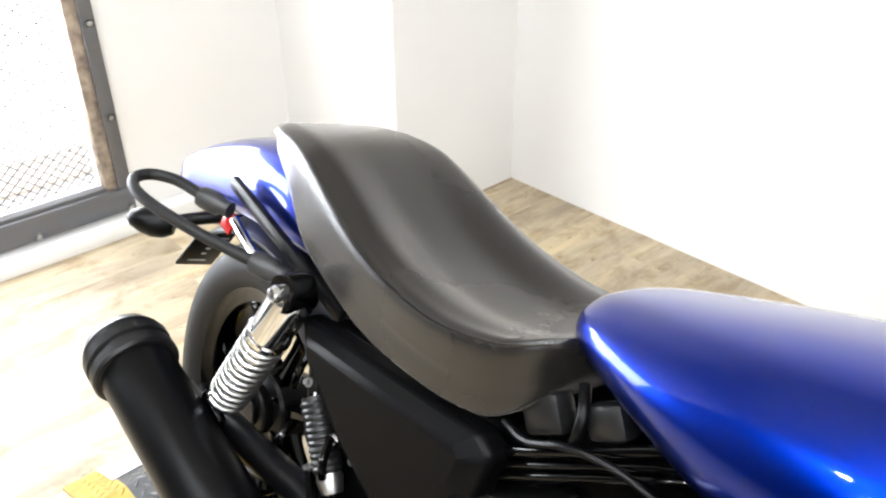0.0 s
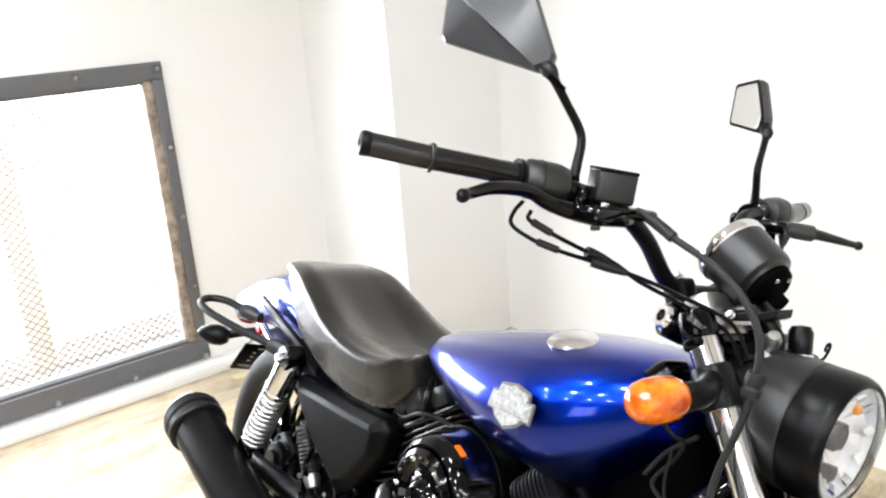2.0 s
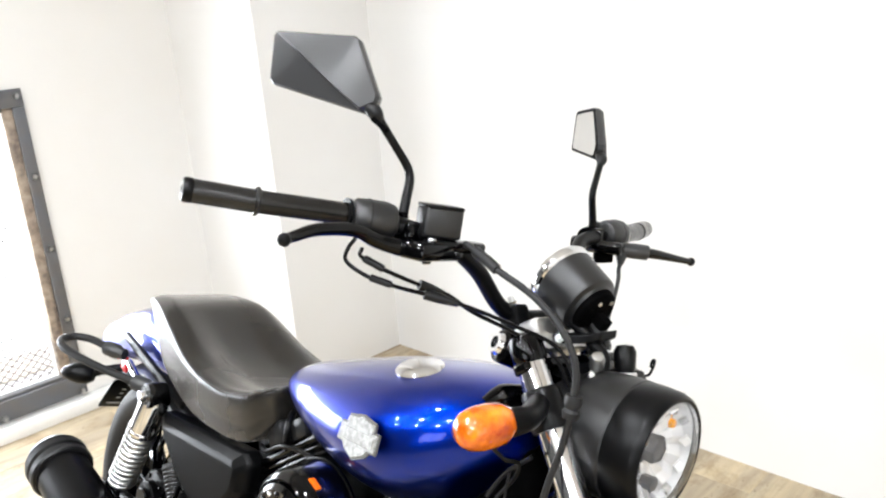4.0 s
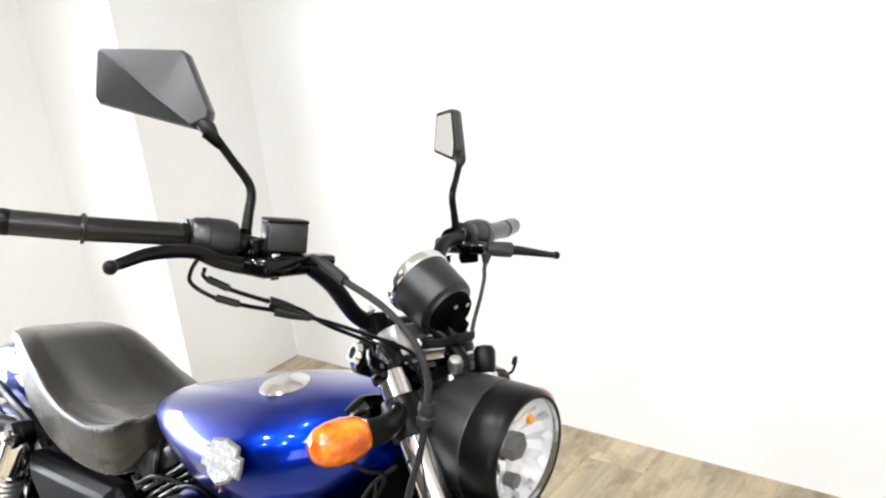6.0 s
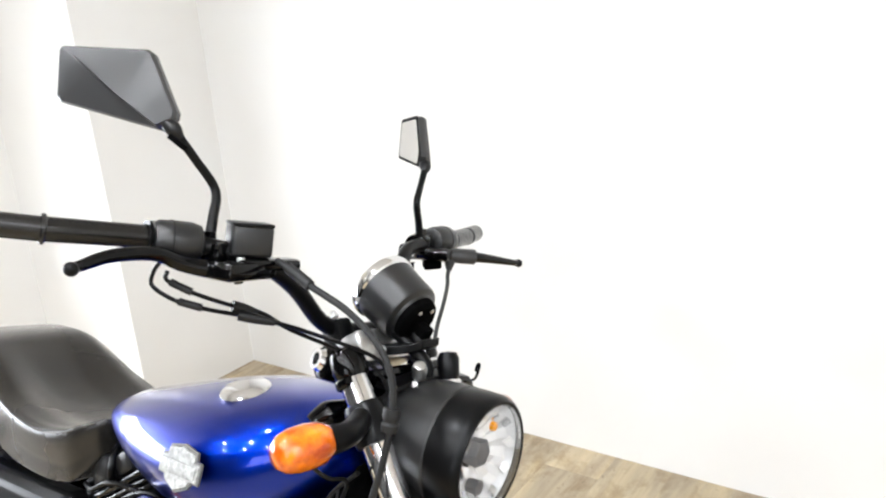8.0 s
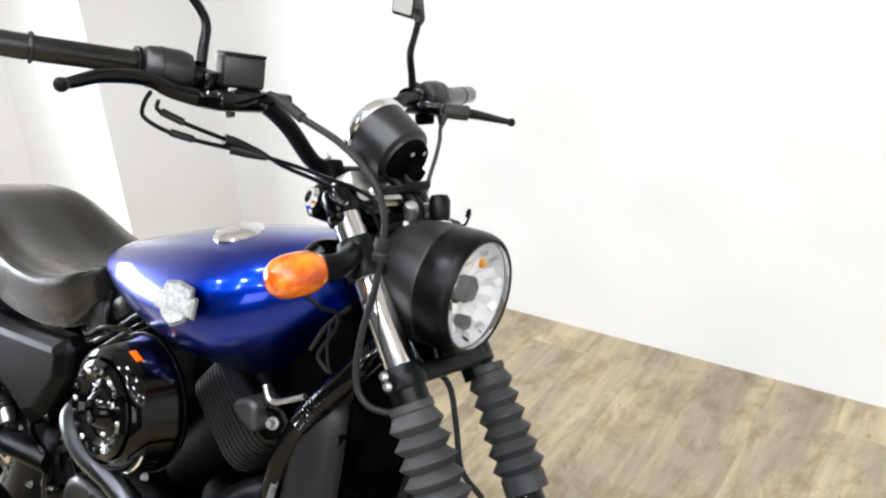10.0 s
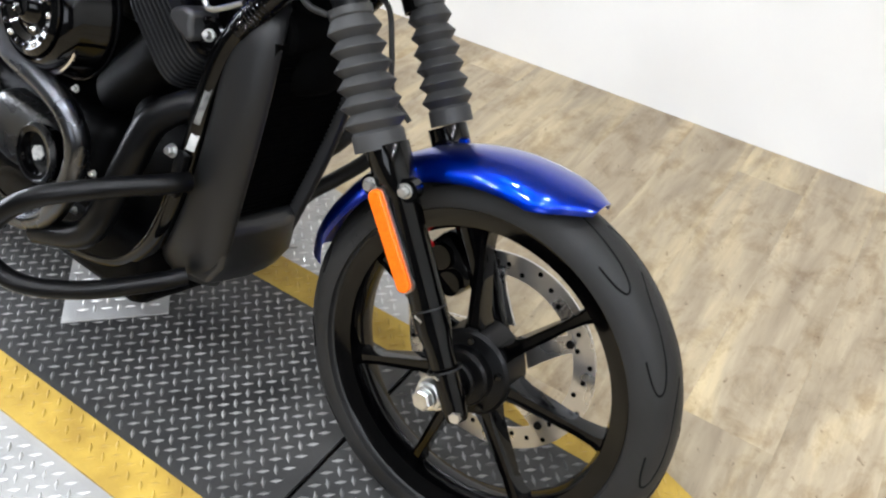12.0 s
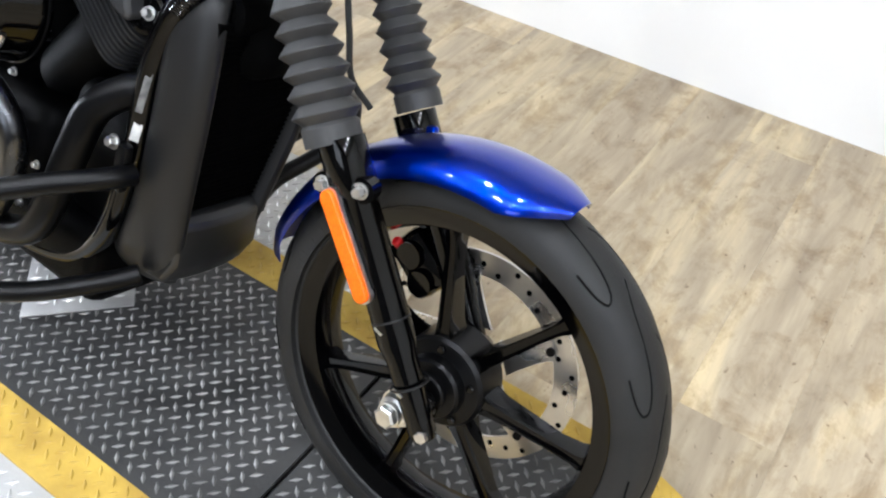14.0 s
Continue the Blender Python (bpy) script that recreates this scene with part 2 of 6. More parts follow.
    ln.new(brown.outputs[2], hsv.inputs["Color"])
    ln.new(hsv.outputs[0], b.inputs["Base Color"])
    b.inputs["Roughness"].default_value = 0.5
    bp = n.new("ShaderNodeBump")
    bp.inputs["Strength"].default_value, bp.inputs["Distance"].default_value = 0.25, 0.001
    ln.new(fine, bp.inputs["Height"])
    ln.new(bp.outputs[0], b.inputs["Normal"])
    return m


PLANK = plank_material()


# ---- mesh helpers ----
def finish(bm, name, mat, sharp=38.0):
    bmesh.ops.recalc_face_normals(bm, faces=bm.faces)
    for f in bm.faces:
        f.smooth = True
    for ed in bm.edges:
        if len(ed.link_faces) == 2 and ed.calc_face_angle(0) > radians(sharp):
            ed.smooth = False
    me = bpy.data.meshes.new(name)
    bm.to_mesh(me)
    bm.free()
    me.materials.append(mat)
    return me


def part(name, bm, mat, parent=None, label="", kind="", sharp=38.0, subsurf=0, bevel=0.0):
    ob = new(name, finish(bm, name, mat, sharp))
    if parent is not None:
        ob.parent = parent
    if bevel:
        mod = ob.modifiers.new("edge", "BEVEL")
        mod.width, mod.segments, mod.limit_method, mod.angle_limit = bevel, 2, "ANGLE", radians(35)
        mod.harden_normals = False
    if subsurf:
        mod = ob.modifiers.new("smooth", "SUBSURF")
        mod.levels = mod.render_levels = subsurf
    if label or kind:
        tagged(ob, label, kind=kind)
    return ob


def basis(axis, up=(0, 0, 1)):
    a = Vector(axis).normalized()
    u = Vector(up)
    if abs(a.dot(u.normalized())) > 0.98:
        u = Vector((1, 0, 0))
    r = u.cross(a).normalized()
    return r, a.cross(r).normalized(), a


def lathe(profile, origin, axis, seg=48, bm=None, closed=False, up=(0, 0, 1)):
    """Turn (radius, height) pairs round an axis."""
    bm = bm or bmesh.new()
    r, u, a = basis(axis, up)
    o = Vector(origin)
    rings = []
    for rad, h in profile:
        if rad < 1e-6:
            rings.append([bm.verts.new(o + a * h)])
        else:
            rings.append([bm.verts.new(o + a * h + (r * math.cos(t) + u * math.sin(t)) * rad) for t in [2 * math.pi * k / seg for k in range(seg)]])
    pairs = list(zip(rings, rings[1:])) + ([(rings[-1], rings[0])] if closed else [])
    for p, q in pairs:
        for k in range(seg):
            k2 = (k + 1) % seg
            if len(p) == 1 and len(q) == 1:
                continue
            if len(p) == 1:
                bm.faces.new((p[0], q[k], q[k2]))
            elif len(q) == 1:
                bm.faces.new((p[k], p[k2], q[0]))
            else:
                bm.faces.new((p[k], p[k2], q[k2], q[k]))
    return bm


def spline(points, per=8):
    """Catmull-Rom through the points."""
    p = [Vector(q) for q in points]
    p = [p[0] * 2 - p[1], *p, p[-1] * 2 - p[-2]]
    out = []
    for a, b, c, d in zip(p, p[1:], p[2:], p[3:]):
        for k in range(per):
            t = k / per
            out.append(0.5 * (2 * b + (c - a) * t + (2 * a - 5 * b + 4 * c - d) * t * t + (3 * b - a - 3 * c + d) * t ** 3))
    return out + [p[-2]]


def tube(points, radius, seg=12, per=8, bm=None, cap=True, radii=None):
    bm = bm or bmesh.new()
    path = spline(points, per) if per else [Vector(q) for q in points]
    n = len(path)
    r = None
    rings = []
    for k, c in enumerate(path):
        t = (path[min(k + 1, n - 1)] - path[max(k - 1, 0)]).normalized()
        if r is None:
            r = basis(t)[0]
        r = (r - t * r.dot(t)).normalized()
        u = t.cross(r)
        rad = radius if radii is None else float(np.interp(k / (n - 1), np.linspace(0, 1, len(radii)), radii))
        rings.append([bm.verts.new(c + (r * math.cos(2 * math.pi * i / seg) + u * math.sin(2 * math.pi * i / seg)) * rad) for i in range(seg)])
    for p, q in zip(rings, rings[1:]):
        for i in range(seg):
            bm.faces.new((p[i], p[(i + 1) % seg], q[(i + 1) % seg], q[i]))
    if cap:
        bm.faces.new(rings[0][::-1])
        bm.faces.new(rings[-1])
    return bm


def loft(rings, bm=None, cap=True, closed=True):
    bm = bm or bmesh.new()
    vs = [[bm.verts.new(p) for p in ring] for ring in rings]
    n = len(vs[0])
    for p, q in zip(vs, vs[1:]):
        for i in range(n if closed else n - 1):
            bm.faces.new((p[i], p[(i + 1) % n], q[(i + 1) % n], q[i]))
    if cap and closed:
        bm.faces.new(vs[0][::-1])
        bm.faces.new(vs[-1])
    return bm


def box(sx, sy, sz, m=None, bm=None, chamfer=0.0):
    own = bmesh.new()
    bmesh.ops.create_cube(own, size=1.0)
    bmesh.ops.scale(own, vec=(sx, sy, sz), verts=own.verts)
    if chamfer:
        bmesh.ops.bevel(own, geom=own.edges[:], offset=chamfer, segments=2, affect="EDGES", profile=0.5)
    if m is not None:
        bmesh.ops.transform(own, matrix=m, verts=own.verts)
    if bm is None:
        return own
    tmp = bpy.data.meshes.new("tmp")
    own.to_mesh(tmp)
    own.free()
    bm.from_mesh(tmp)
    bpy.data.meshes.remove(tmp)
    return bm


def along(a, b, up=(0, 0, 1)):
    """A pose at the middle of a and b with z along a-b."""
    r, u, t = basis(Vector(b) - Vector(a), up)
    m = Matrix((r, u, t)).transposed().to_4x4()
    m.translation = (Vector(a) + Vector(b)) / 2
    return m


def prism(outline, thick, m, bm=None):
    """An outline in the xy plane, drawn out along z, at the pose m."""
    bm = bm or bmesh.new()
    lo = [bm.verts.new(m @ Vector((x, y, -thick / 2))) for x, y in outline]
    hi = [bm.verts.new(m @ Vector((x, y, thick / 2))) for x, y in outline]
    n = len(outline)
    bm.faces.new(lo[::-1])
    bm.faces.new(hi)
    for i in range(n):
        bm.faces.new((lo[i], lo[(i + 1) % n], hi[(i + 1) % n], hi[i]))
    return bm


def oval(yc, zc, w, h, x, p=2.4, n=24, dish=0.0, low=1.0):
    """A super-ellipse across the bike at x; dish: how far the middle of its top sinks; low: width of its lower half."""
    ring = []
    for k in range(n):
        a = 2 * math.pi * k / n
        c, s = math.cos(a), math.sin(a)
        y = w * math.copysign(abs(c) ** (2 / p), c)
        z = h * math.copysign(abs(s) ** (2 / p), s)
        if s > 0 and dish:
            z -= dish * (1 - (y / w) ** 2) * s
        if s < 0:
            y *= 1 + (low - 1) * abs(s)
        ring.append(Vector((x, yc + y, zc + z)))
    return ring


def bolt(name, at, axis, r, h, parent, mat=None):
    """A hex-head bolt with a washer."""
    bm = lathe([(0, -0.002), (r * 1.45, -0.002), (r * 1.45, 0.0), (r, 0.0)], at, axis, 16)
    lathe([(r, 0.0), (r, h * 0.8), (r * 0.85, h), (0, h)], at, axis, 6, bm)
    return part(name, bm, mat or STEEL, parent, sharp=25)


# ---- the room ----
def block(name, x0, x1, y0, y1, z0, z1, mat, label, category, kind="structure", parent=None, chamfer=0.0):
    bm = box(x1 - x0, y1 - y0, z1 - z0, pose((x0 + x1) / 2, (y0 + y1) / 2, (z0 + z1) / 2), chamfer=chamfer)
    ob = part(name, bm, mat, parent)
    if parent is None:
        tagged(ob, label, category, kind=kind)
    return ob


WIN = (-1.08, 0.395, 0.115, 1.172)  # opening of the mesh window: y from, y to, z from, z to
block("wall_north", WIN_WALL - 0.2, FRONT_WALL + 0.2, FAR_WALL, FAR_WALL + 0.2, -0.02, CEIL, WALL, "plain white painted wall behind the motorcycle", "wall")
wall = block("wall_west", WIN_WALL - 0.2, WIN_WALL, WIN[1], FAR_WALL, -0.02, CEIL, WALL, "white painted wall with a steel-framed mesh window", "wall")
# unseen panel beside the window, darkened to keep reflections off the seat flank
block("wall_panel", WIN_WALL - 0.2, WIN_WALL, NEAR_WALL, WIN[0], -0.02, CEIL, UNSEEN_DARK, "", "", parent=wall)
block("wall_panel", WIN_WALL - 0.2, WIN_WALL, WIN[0], WIN[1], WIN[3], CEIL, WALL, "", "", parent=wall)
block("wall_panel", WIN_WALL - 0.2, WIN_WALL, WIN[0], WIN[1], -0.02, WIN[2], WALL, "", "", parent=wall)
block("pillar", WIN_WALL, -1.452, 1.02, FAR_WALL, -0.02, CEIL, WALL, "boxed-in white corner pillar beside the window wall", "pillar")
block("wall_east", FRONT_WALL, FRONT_WALL + 0.2, NEAR_WALL - 0.2, FAR_WALL, -0.02, CEIL, WALL, "plain white painted end wall", "wall")
# opening of the added fill window: x from, x to, z from, z to
FILL_WIN = (0.7, 2.1, 0.95, 2.15)
# unseen near wall, its dark colour chosen to cut fill on the bike
south = block("wall_south", FILL_WIN[1], FRONT_WALL, NEAR_WALL - 0.2, NEAR_WALL, -0.02, CEIL, UNSEEN_DARK, "unseen wall, darkened to cut reflected fill, with an added window", "wall")
block("wall_panel", WIN_WALL - 0.2, FILL_WIN[0], NEAR_WALL - 0.2, NEAR_WALL, -0.02, CEIL, UNSEEN_DARK, "", "", parent=south)
block("wall_panel", FILL_WIN[0], FILL_WIN[1], NEAR_WALL - 0.2, NEAR_WALL, -0.02, FILL_WIN[2], UNSEEN_DARK, "", "", parent=south)
block("wall_panel", FILL_WIN[0], FILL_WIN[1], NEAR_WALL - 0.2, NEAR_WALL, FILL_WIN[3], CEIL, UNSEEN_DARK, "", "", parent=south)
block("ceiling", WIN_WALL - 0.2, FRONT_WALL + 0.2, NEAR_WALL - 0.2, FAR_WALL + 0.2, CEIL, CEIL + 0.15, CEILING, "plain pale grey painted ceiling", "ceiling")

# added out of view: gives the tank and seat tops something white to reflect
block("soffit", WIN_WALL, FRONT_WALL, -0.35, FAR_WALL, CEIL - 0.03, CEIL - 0.004, WALL, "unseen white panel added under the ceiling as a reflector", "soffit")

# downlights in the ceiling
for x, y in DOWNLIGHTS:
    lamp = tagged(new("downlight"), "small round white recessed ceiling downlight, switched on", "downlight", "ceiling downlights")
    lamp.location = (x, y, CEIL)
    part("trim_ring", lathe([(0.08, -0.001), (0.105, -0.001), (0.105, -0.012), (0.082, -0.02), (0.08, -0.001)], (0, 0, 0), (0, 0, 1), 32), TRIM_WHITE, lamp)

# mesh window: bolted steel angle frame, wooden stop, expanded metal, brown post outside
window = tagged(new("window_1"), "dark steel window frame with bolts and expanded metal mesh", "window", kind="structure")
FY0, FY1, FZ0, FZ1, FX = WIN[0] - 0.035, 0.43, 0.055, 1.218, WIN_WALL
FW = 0.062
for name, y0, y1, z0, z1 in (("window_frame", FY0, FY1, FZ1 - FW, FZ1), ("window_frame", FY0, FY1, FZ0, FZ0 + FW + 0.015),
                             ("window_frame", FY1 - 0.04, FY1, FZ0 + FW + 0.016, FZ1 - FW - 0.001), ("window_frame", FY0, FY0 + 0.04, FZ0 + FW + 0.016, FZ1 - FW - 0.001)):
    part(name, box(0.014, y1 - y0, z1 - z0, pose(FX + 0.007, (y0 + y1) / 2, (z0 + z1) / 2), chamfer=0.002), FRAME_STEEL, window)
for y0, y1, z0, z1, mat in ((WIN[1] - 0.04, WIN[1], WIN[2], WIN[3], WOOD_STOP), (WIN[0], WIN[0] + 0.03, WIN[2], WIN[3], WOOD_STOP),
                            (WIN[0] + 0.031, WIN[1] - 0.031, WIN[2], WIN[2] + 0.028, FRAME_STEEL), (WIN[0] + 0.031, WIN[1] - 0.031, WIN[3] - 0.03, WIN[3], FRAME_STEEL)):
    part("window_stop", box(0.035, y1 - y0, z1 - z0, pose(FX - 0.02, (y0 + y1) / 2, (z0 + z1) / 2), chamfer=0.003), mat, window)
bm = bmesh.new()
STEP_Y, STEP_Z, WIRE = 0.034, 0.0145, 0.0015
nz = int((WIN[3] - WIN[2] - 0.05) / STEP_Z)
ny = int((WIN[1] - WIN[0] - 0.05) / STEP_Y)
for i in range(ny):
    for k in range(nz):
        y, z = WIN[0] + 0.03 + i * STEP_Y, WIN[2] + 0.028 + k * STEP_Z
        s = 1 if k % 2 else -1
        yc = STEP_Y / 2
        for sgn in (1, -1):
            a = Vector((FX - 0.045, y + yc - sgn * yc * 0.0, z if s > 0 else z + STEP_Z))
            b = Vector((FX - 0.045, y + yc + sgn * yc, z + STEP_Z if s > 0 else z))
            d = (b - a).normalized().cross(Vector((1, 0, 0))) * WIRE
            v = [bm.verts.new(q) for q in (a + d, b + d, b - d, a - d)]
            w = [bm.verts.new(q.co + Vector((-0.002, 0, 0))) for q in v]
            bm.faces.new(v)
            for e in range(4):
                bm.faces.new((v[e], w[e], w[(e + 1) % 4], v[(e + 1) % 4]))
part("expanded_mesh", bm, MESH_STEEL, window, "rusty expanded metal diamond mesh", "stuff")
for y, z in [(FY1 - 0.02, FZ1 - 0.025), *[(FY1 - 0.018, z) for z in (0.908, 0.64, 0.362)], (FY1 - 0.018, 0.066)] + \
            [(FY1 - 0.02 - 0.28 * k, z) for k in range(1, 6) for z in (FZ1 - 0.025, FZ0 + 0.013)]:
    bolt("bolt", (FX + 0.014, y, z), (1, 0, 0), 0.008, 0.006, window)
block("baseboard", WIN_WALL + 0.001, WIN_WALL + 0.072, NEAR_WALL, 1.019, -0.001, 0.046, TRIM_WHITE, "low white painted skirting along the window wall", "baseboard", chamfer=0.004)
block("outside_post", -2.3, -2.235, -0.165, -0.085, 0.0, 1.5, BROWN_POST, "pale timber post standing outside the mesh window", "post", "object")
block("outside_ledge", -2.5, -2.26, -1.3, 0.7, -0.02, 0.12, BROWN_POST, "pale concrete ledge outside the mesh window", "ledge", "object")
area_back = part("backdrop", box(0.01, 5.0, 3.0, pose(-3.6, -0.3, 0.7)), GLOW)
tagged(area_back, "bright overcast daylight outside the window", "backdrop", kind="structure")
# glowing panel and window frame added out of view as a fill source
fill_back = part("backdrop", box(6.0, 0.01, 3.2, pose(-0.6, NEAR_WALL - 0.9, 1.5)), GLOW)
tagged(fill_back, "glowing panel added outside the unseen fill window", "backdrop", kind="structure")
fill_window = tagged(new("window_2"), "white-framed window added unseen behind the camera for fill light", "window", kind="structure")
for x0, x1, z0, z1 in ((FILL_WIN[0], FILL_WIN[1], FILL_WIN[2], FILL_WIN[2] + 0.06), (FILL_WIN[0], FILL_WIN[1], FILL_WIN[3] - 0.06, FILL_WIN[3]), (FILL_WIN[0], FILL_WIN[0] + 0.06, FILL_WIN[2] + 0.061, FILL_WIN[3] - 0.061),
                       (FILL_WIN[1] - 0.06, FILL_WIN[1], FILL_WIN[2] + 0.061, FILL_WIN[3] - 0.061), (1.37, 1.43, FILL_WIN[2] + 0.061, FILL_WIN[3] - 0.061)):
    part("window_frame", box(x1 - x0, 0.05, z1 - z0, pose((x0 + x1) / 2, NEAR_WALL + 0.06, (z0 + z1) / 2), chamfer=0.004), TRIM_WHITE, fill_window)

# ---- turntable, on which the motorcycle stands ----
TOP = 0.082
CX, CY, CR, SW = 0.087, -0.022, 0.55, 0.285
STRIP0, STRIP1 = CX - 0.54, CX + 0.5375
RAMP0, RAMP1 = CX + 0.5455, 1.215


def lug(bm, x, y, degrees, z_of):
    """One raised lug of tread plate: a long low diamond with a ridge."""
    c, s = math.cos(radians(degrees)), math.sin(radians(degrees))
    ring = []
    for lx, ly, h in ((-0.0112, 0, 0), (0, -0.0036, 0), (0.0112, 0, 0), (0, 0.0036, 0), (-0.006, 0, 0.002), (0.006, 0, 0.002)):
        px, py = x + lx * c - ly * s, y + lx * s + ly * c
        ring.append(bm.verts.new((px, py, z_of(px) + h)))
    l, f, r, b, t0, t1 = ring
    for face in ((l, f, t0), (f, t1, t0), (f, r, t1), (r, b, t1), (b, t0, t1), (b, l, t0)):
        bm.faces.new(face)


def lug_places(inside, pitch, bounds):
    """Two square lattices, one in the other's gaps, their lugs turned by -45 and 45 degrees."""
    x0, x1, y0, y1 = bounds
    for i in range(int((x1 - x0) / pitch)):
        for j in range(int((y1 - y0) / pitch)):
            for off, degrees in ((0, -45), (0.5, 45)):
                x, y = x0 + (i + off) * pitch, y0 + (j + off) * pitch
                if inside(x, y):
                    yield x, y, degrees


def lug_field(inside, z_of, pitch=0.0287, bounds=(-1.1, 1.3, -0.6, 0.6)):
    bm = bmesh.new()
    for x, y, degrees in lug_places(inside, pitch, bounds):
        lug(bm, x, y, degrees, z_of)
    return bm


turntable = tagged(new("turntable"), "low round steel turntable with black and yellow wheel lane", "turntable")
part("deck", lathe([(0, TOP - 0.006), (CR - 0.003, TOP - 0.006), (CR, TOP - 0.009), (CR, TOP - 0.014)], (CX, CY, 0), (0, 0, 1), 128), PLATE_SILVER, turntable, "bare aluminium tread plate deck")
part("edge_band", lathe([(CR - 0.002, TOP - 0.0145), (CR + 0.001, TOP - 0.016), (CR + 0.001, 0.002), (CR - 0.01, 0.0), (0, 0.0)], (CX, CY, 0), (0, 0, 1), 128), TAN_EDGE, turntable, "tan edge band")
part("deck_lugs", lug_field(lambda x, y: (x - CX) ** 2 + (y - CY) ** 2 < (CR - 0.02) ** 2 and abs(y - CY) > SW + 0.008, lambda x: TOP - 0.006, bounds=(-0.5, 0.7, -0.6, 0.6)), LUG_SILVER, turntable, kind="stuff")
YW = 0.077


def lane(x0, x1, z_of, parent, xs, SW=SW):
    """A wheel lane: black tread plate with a yellow band at each edge, sampled at xs."""
    for name, ya, yb, mat in (("plate", -SW + YW, SW - YW, PLATE_BLACK), ("yellow_band", -SW, -SW + YW, PLATE_YELLOW), ("yellow_band", SW - YW, SW, PLATE_YELLOW)):
        bm = loft([[Vector((x, CY + ya, z_of(x))), Vector((x, CY + yb, z_of(x))), Vector((x, CY + yb, max(z_of(x) - 0.006, 0.0005))), Vector((x, CY + ya, max(z_of(x) - 0.006, 0.0005)))] for x in xs])
        part(name, bm, mat, parent, "yellow painted edge band" if name == "yellow_band" else "black tread plate", sharp=20)
    in_lane = lambda x, y: x0 + 0.012 < x < x1 - 0.012 and abs(y - CY) < SW - YW - 0.004
    area = (x0, x1, CY - SW - 0.05, CY + SW + 0.045)
    loose = x0 + 0.28 if x0 > 0.5 else x0
    if x0 > 0.5:
        plate = [ob for ob in parent.children if ob.name.startswith("plate")][0]
        one = bmesh.new()
        lug(one, 0, 0, 0, lambda x: 0.0)
        mesh = finish(one, "lug", LUG_BLACK)
        for x, y, degrees in lug_places(lambda x, y: in_lane(x, y) and x < loose, 0.0287, area):
            ob = new("lug", mesh)
            ob.parent = plate
            ob.matrix_local = pose(x, y, z_of(x), 0, math.degrees(math.atan2(z_of(x - 0.005) - z_of(x + 0.005), 0.01)), 0) @ pose(0, 0, 0, 0, 0, degrees)
    part("lane_lugs", lug_field(lambda x, y: in_lane(x, y) and x >= loose, z_of, bounds=area), LUG_BLACK, parent, kind="stuff")
    part("band_lugs", lug_field(lambda x, y: x0 + 0.01 < x < x1 - 0.012 and SW - YW + 0.006 < abs(y - CY) < SW - 0.008, z_of, bounds=area), PLATE_YELLOW, parent, kind="stuff")


lane(STRIP0, STRIP1, lambda x: TOP, turntable, (STRIP0, CX, STRIP1))
for x0, x1 in ((STRIP0 + 0.002, CX - 0.3), (CX + 0.3, STRIP1 - 0.002)):
    part("lane_beam", box(x1 - x0, 2 * SW - 0.01, TOP - 0.03, pose((x0 + x1) / 2, CY, (TOP - 0.03) / 2 + 0.001)), TAN_EDGE, turntable)


def ramp(name, sign, x0, x1, label, SW=SW):
    """A fixed lane beyond the turntable whose end slopes to the floor."""
    thing = tagged(new(name), label, "ramp", "turntable ramps")
    knee = x1 - sign * 0.16
    z_of = lambda x: TOP if sign * (x - knee) < 0 else TOP - (TOP - 0.005) * min(1.0, abs(x - knee) / 0.158)  # noqa: E731
    a, b = min(x0, x1), max(x0, x1)
    lane(a, b, z_of, thing, sorted((x0, (x0 + knee) / 2, knee, x1)), SW)
    part("ramp_beam", box(abs(knee - x0) - 0.004, 2 * SW - 0.01, TOP - 0.008, pose((x0 + knee) / 2, CY, (TOP - 0.008) / 2)), TAN_EDGE, thing)
    part("seam_strip", box(0.0076, 2 * SW - 0.002, 0.004, pose(x0 - sign * 0.0041, CY, TOP - 0.008)), DARK_CORE, thing)
    return thing


front_ramp = ramp("ramp", 1, RAMP0, RAMP1, "black tread plate ramp with worn yellow edges and a dark seam")
part("paint_fleck", lathe([(0, 0.0), (0.0045, 0.0), (0.0035, 0.001), (0, 0.0012)], (0.735, -0.163, TOP + 0.0005), (0, 0, 1), 9), ORANGE_REFLECTOR, front_ramp, "dab of orange paint")
rear_ramp = ramp("ramp", -1, CX - 0.555, -1.085, "narrow black tread plate ramp with worn yellow edges", 0.157)
part("bright_lip", box(0.112, 0.176, 0.003, pose(-1.0305, CY, 0.033, 0, -26, 0), chamfer=0.0008), PLATE_SILVER, rear_ramp, "bright tread plate at the foot of the ramp")
plate = tagged(new("centre_plate"), "square bare aluminium tread plate lying on the black lane", "cover plate")
CP, CS, CT = Vector((0.059, 0.003, 0)), 0.0935, radians(46)
part("plate", box(2 * CS, 2 * CS, 0.004, pose(CP.x, CP.y, TOP + 0.0045, 0, 0, 46), chamfer=0.001), PLATE_SILVER, plate)
lugs = lug_field(lambda x, y: max(abs((x - CP.x) * math.cos(CT) + (y - CP.y) * math.sin(CT)), abs((y - CP.y) * math.cos(CT) - (x - CP.x) * math.sin(CT))) < CS - 0.014, lambda x: TOP + 0.0066, 0.03, (-0.1, 0.22, -0.16, 0.17))
part("plate_lugs", lugs, LUG_SILVER, plate, kind="stuff")


# ---- the motorcycle: built upright (x ahead, y to its left, z up), then leant onto its stand ----
bike = tagged(new("motorcycle"), "blue and black cruiser motorcycle leaning on the turntable", "motorcycle")
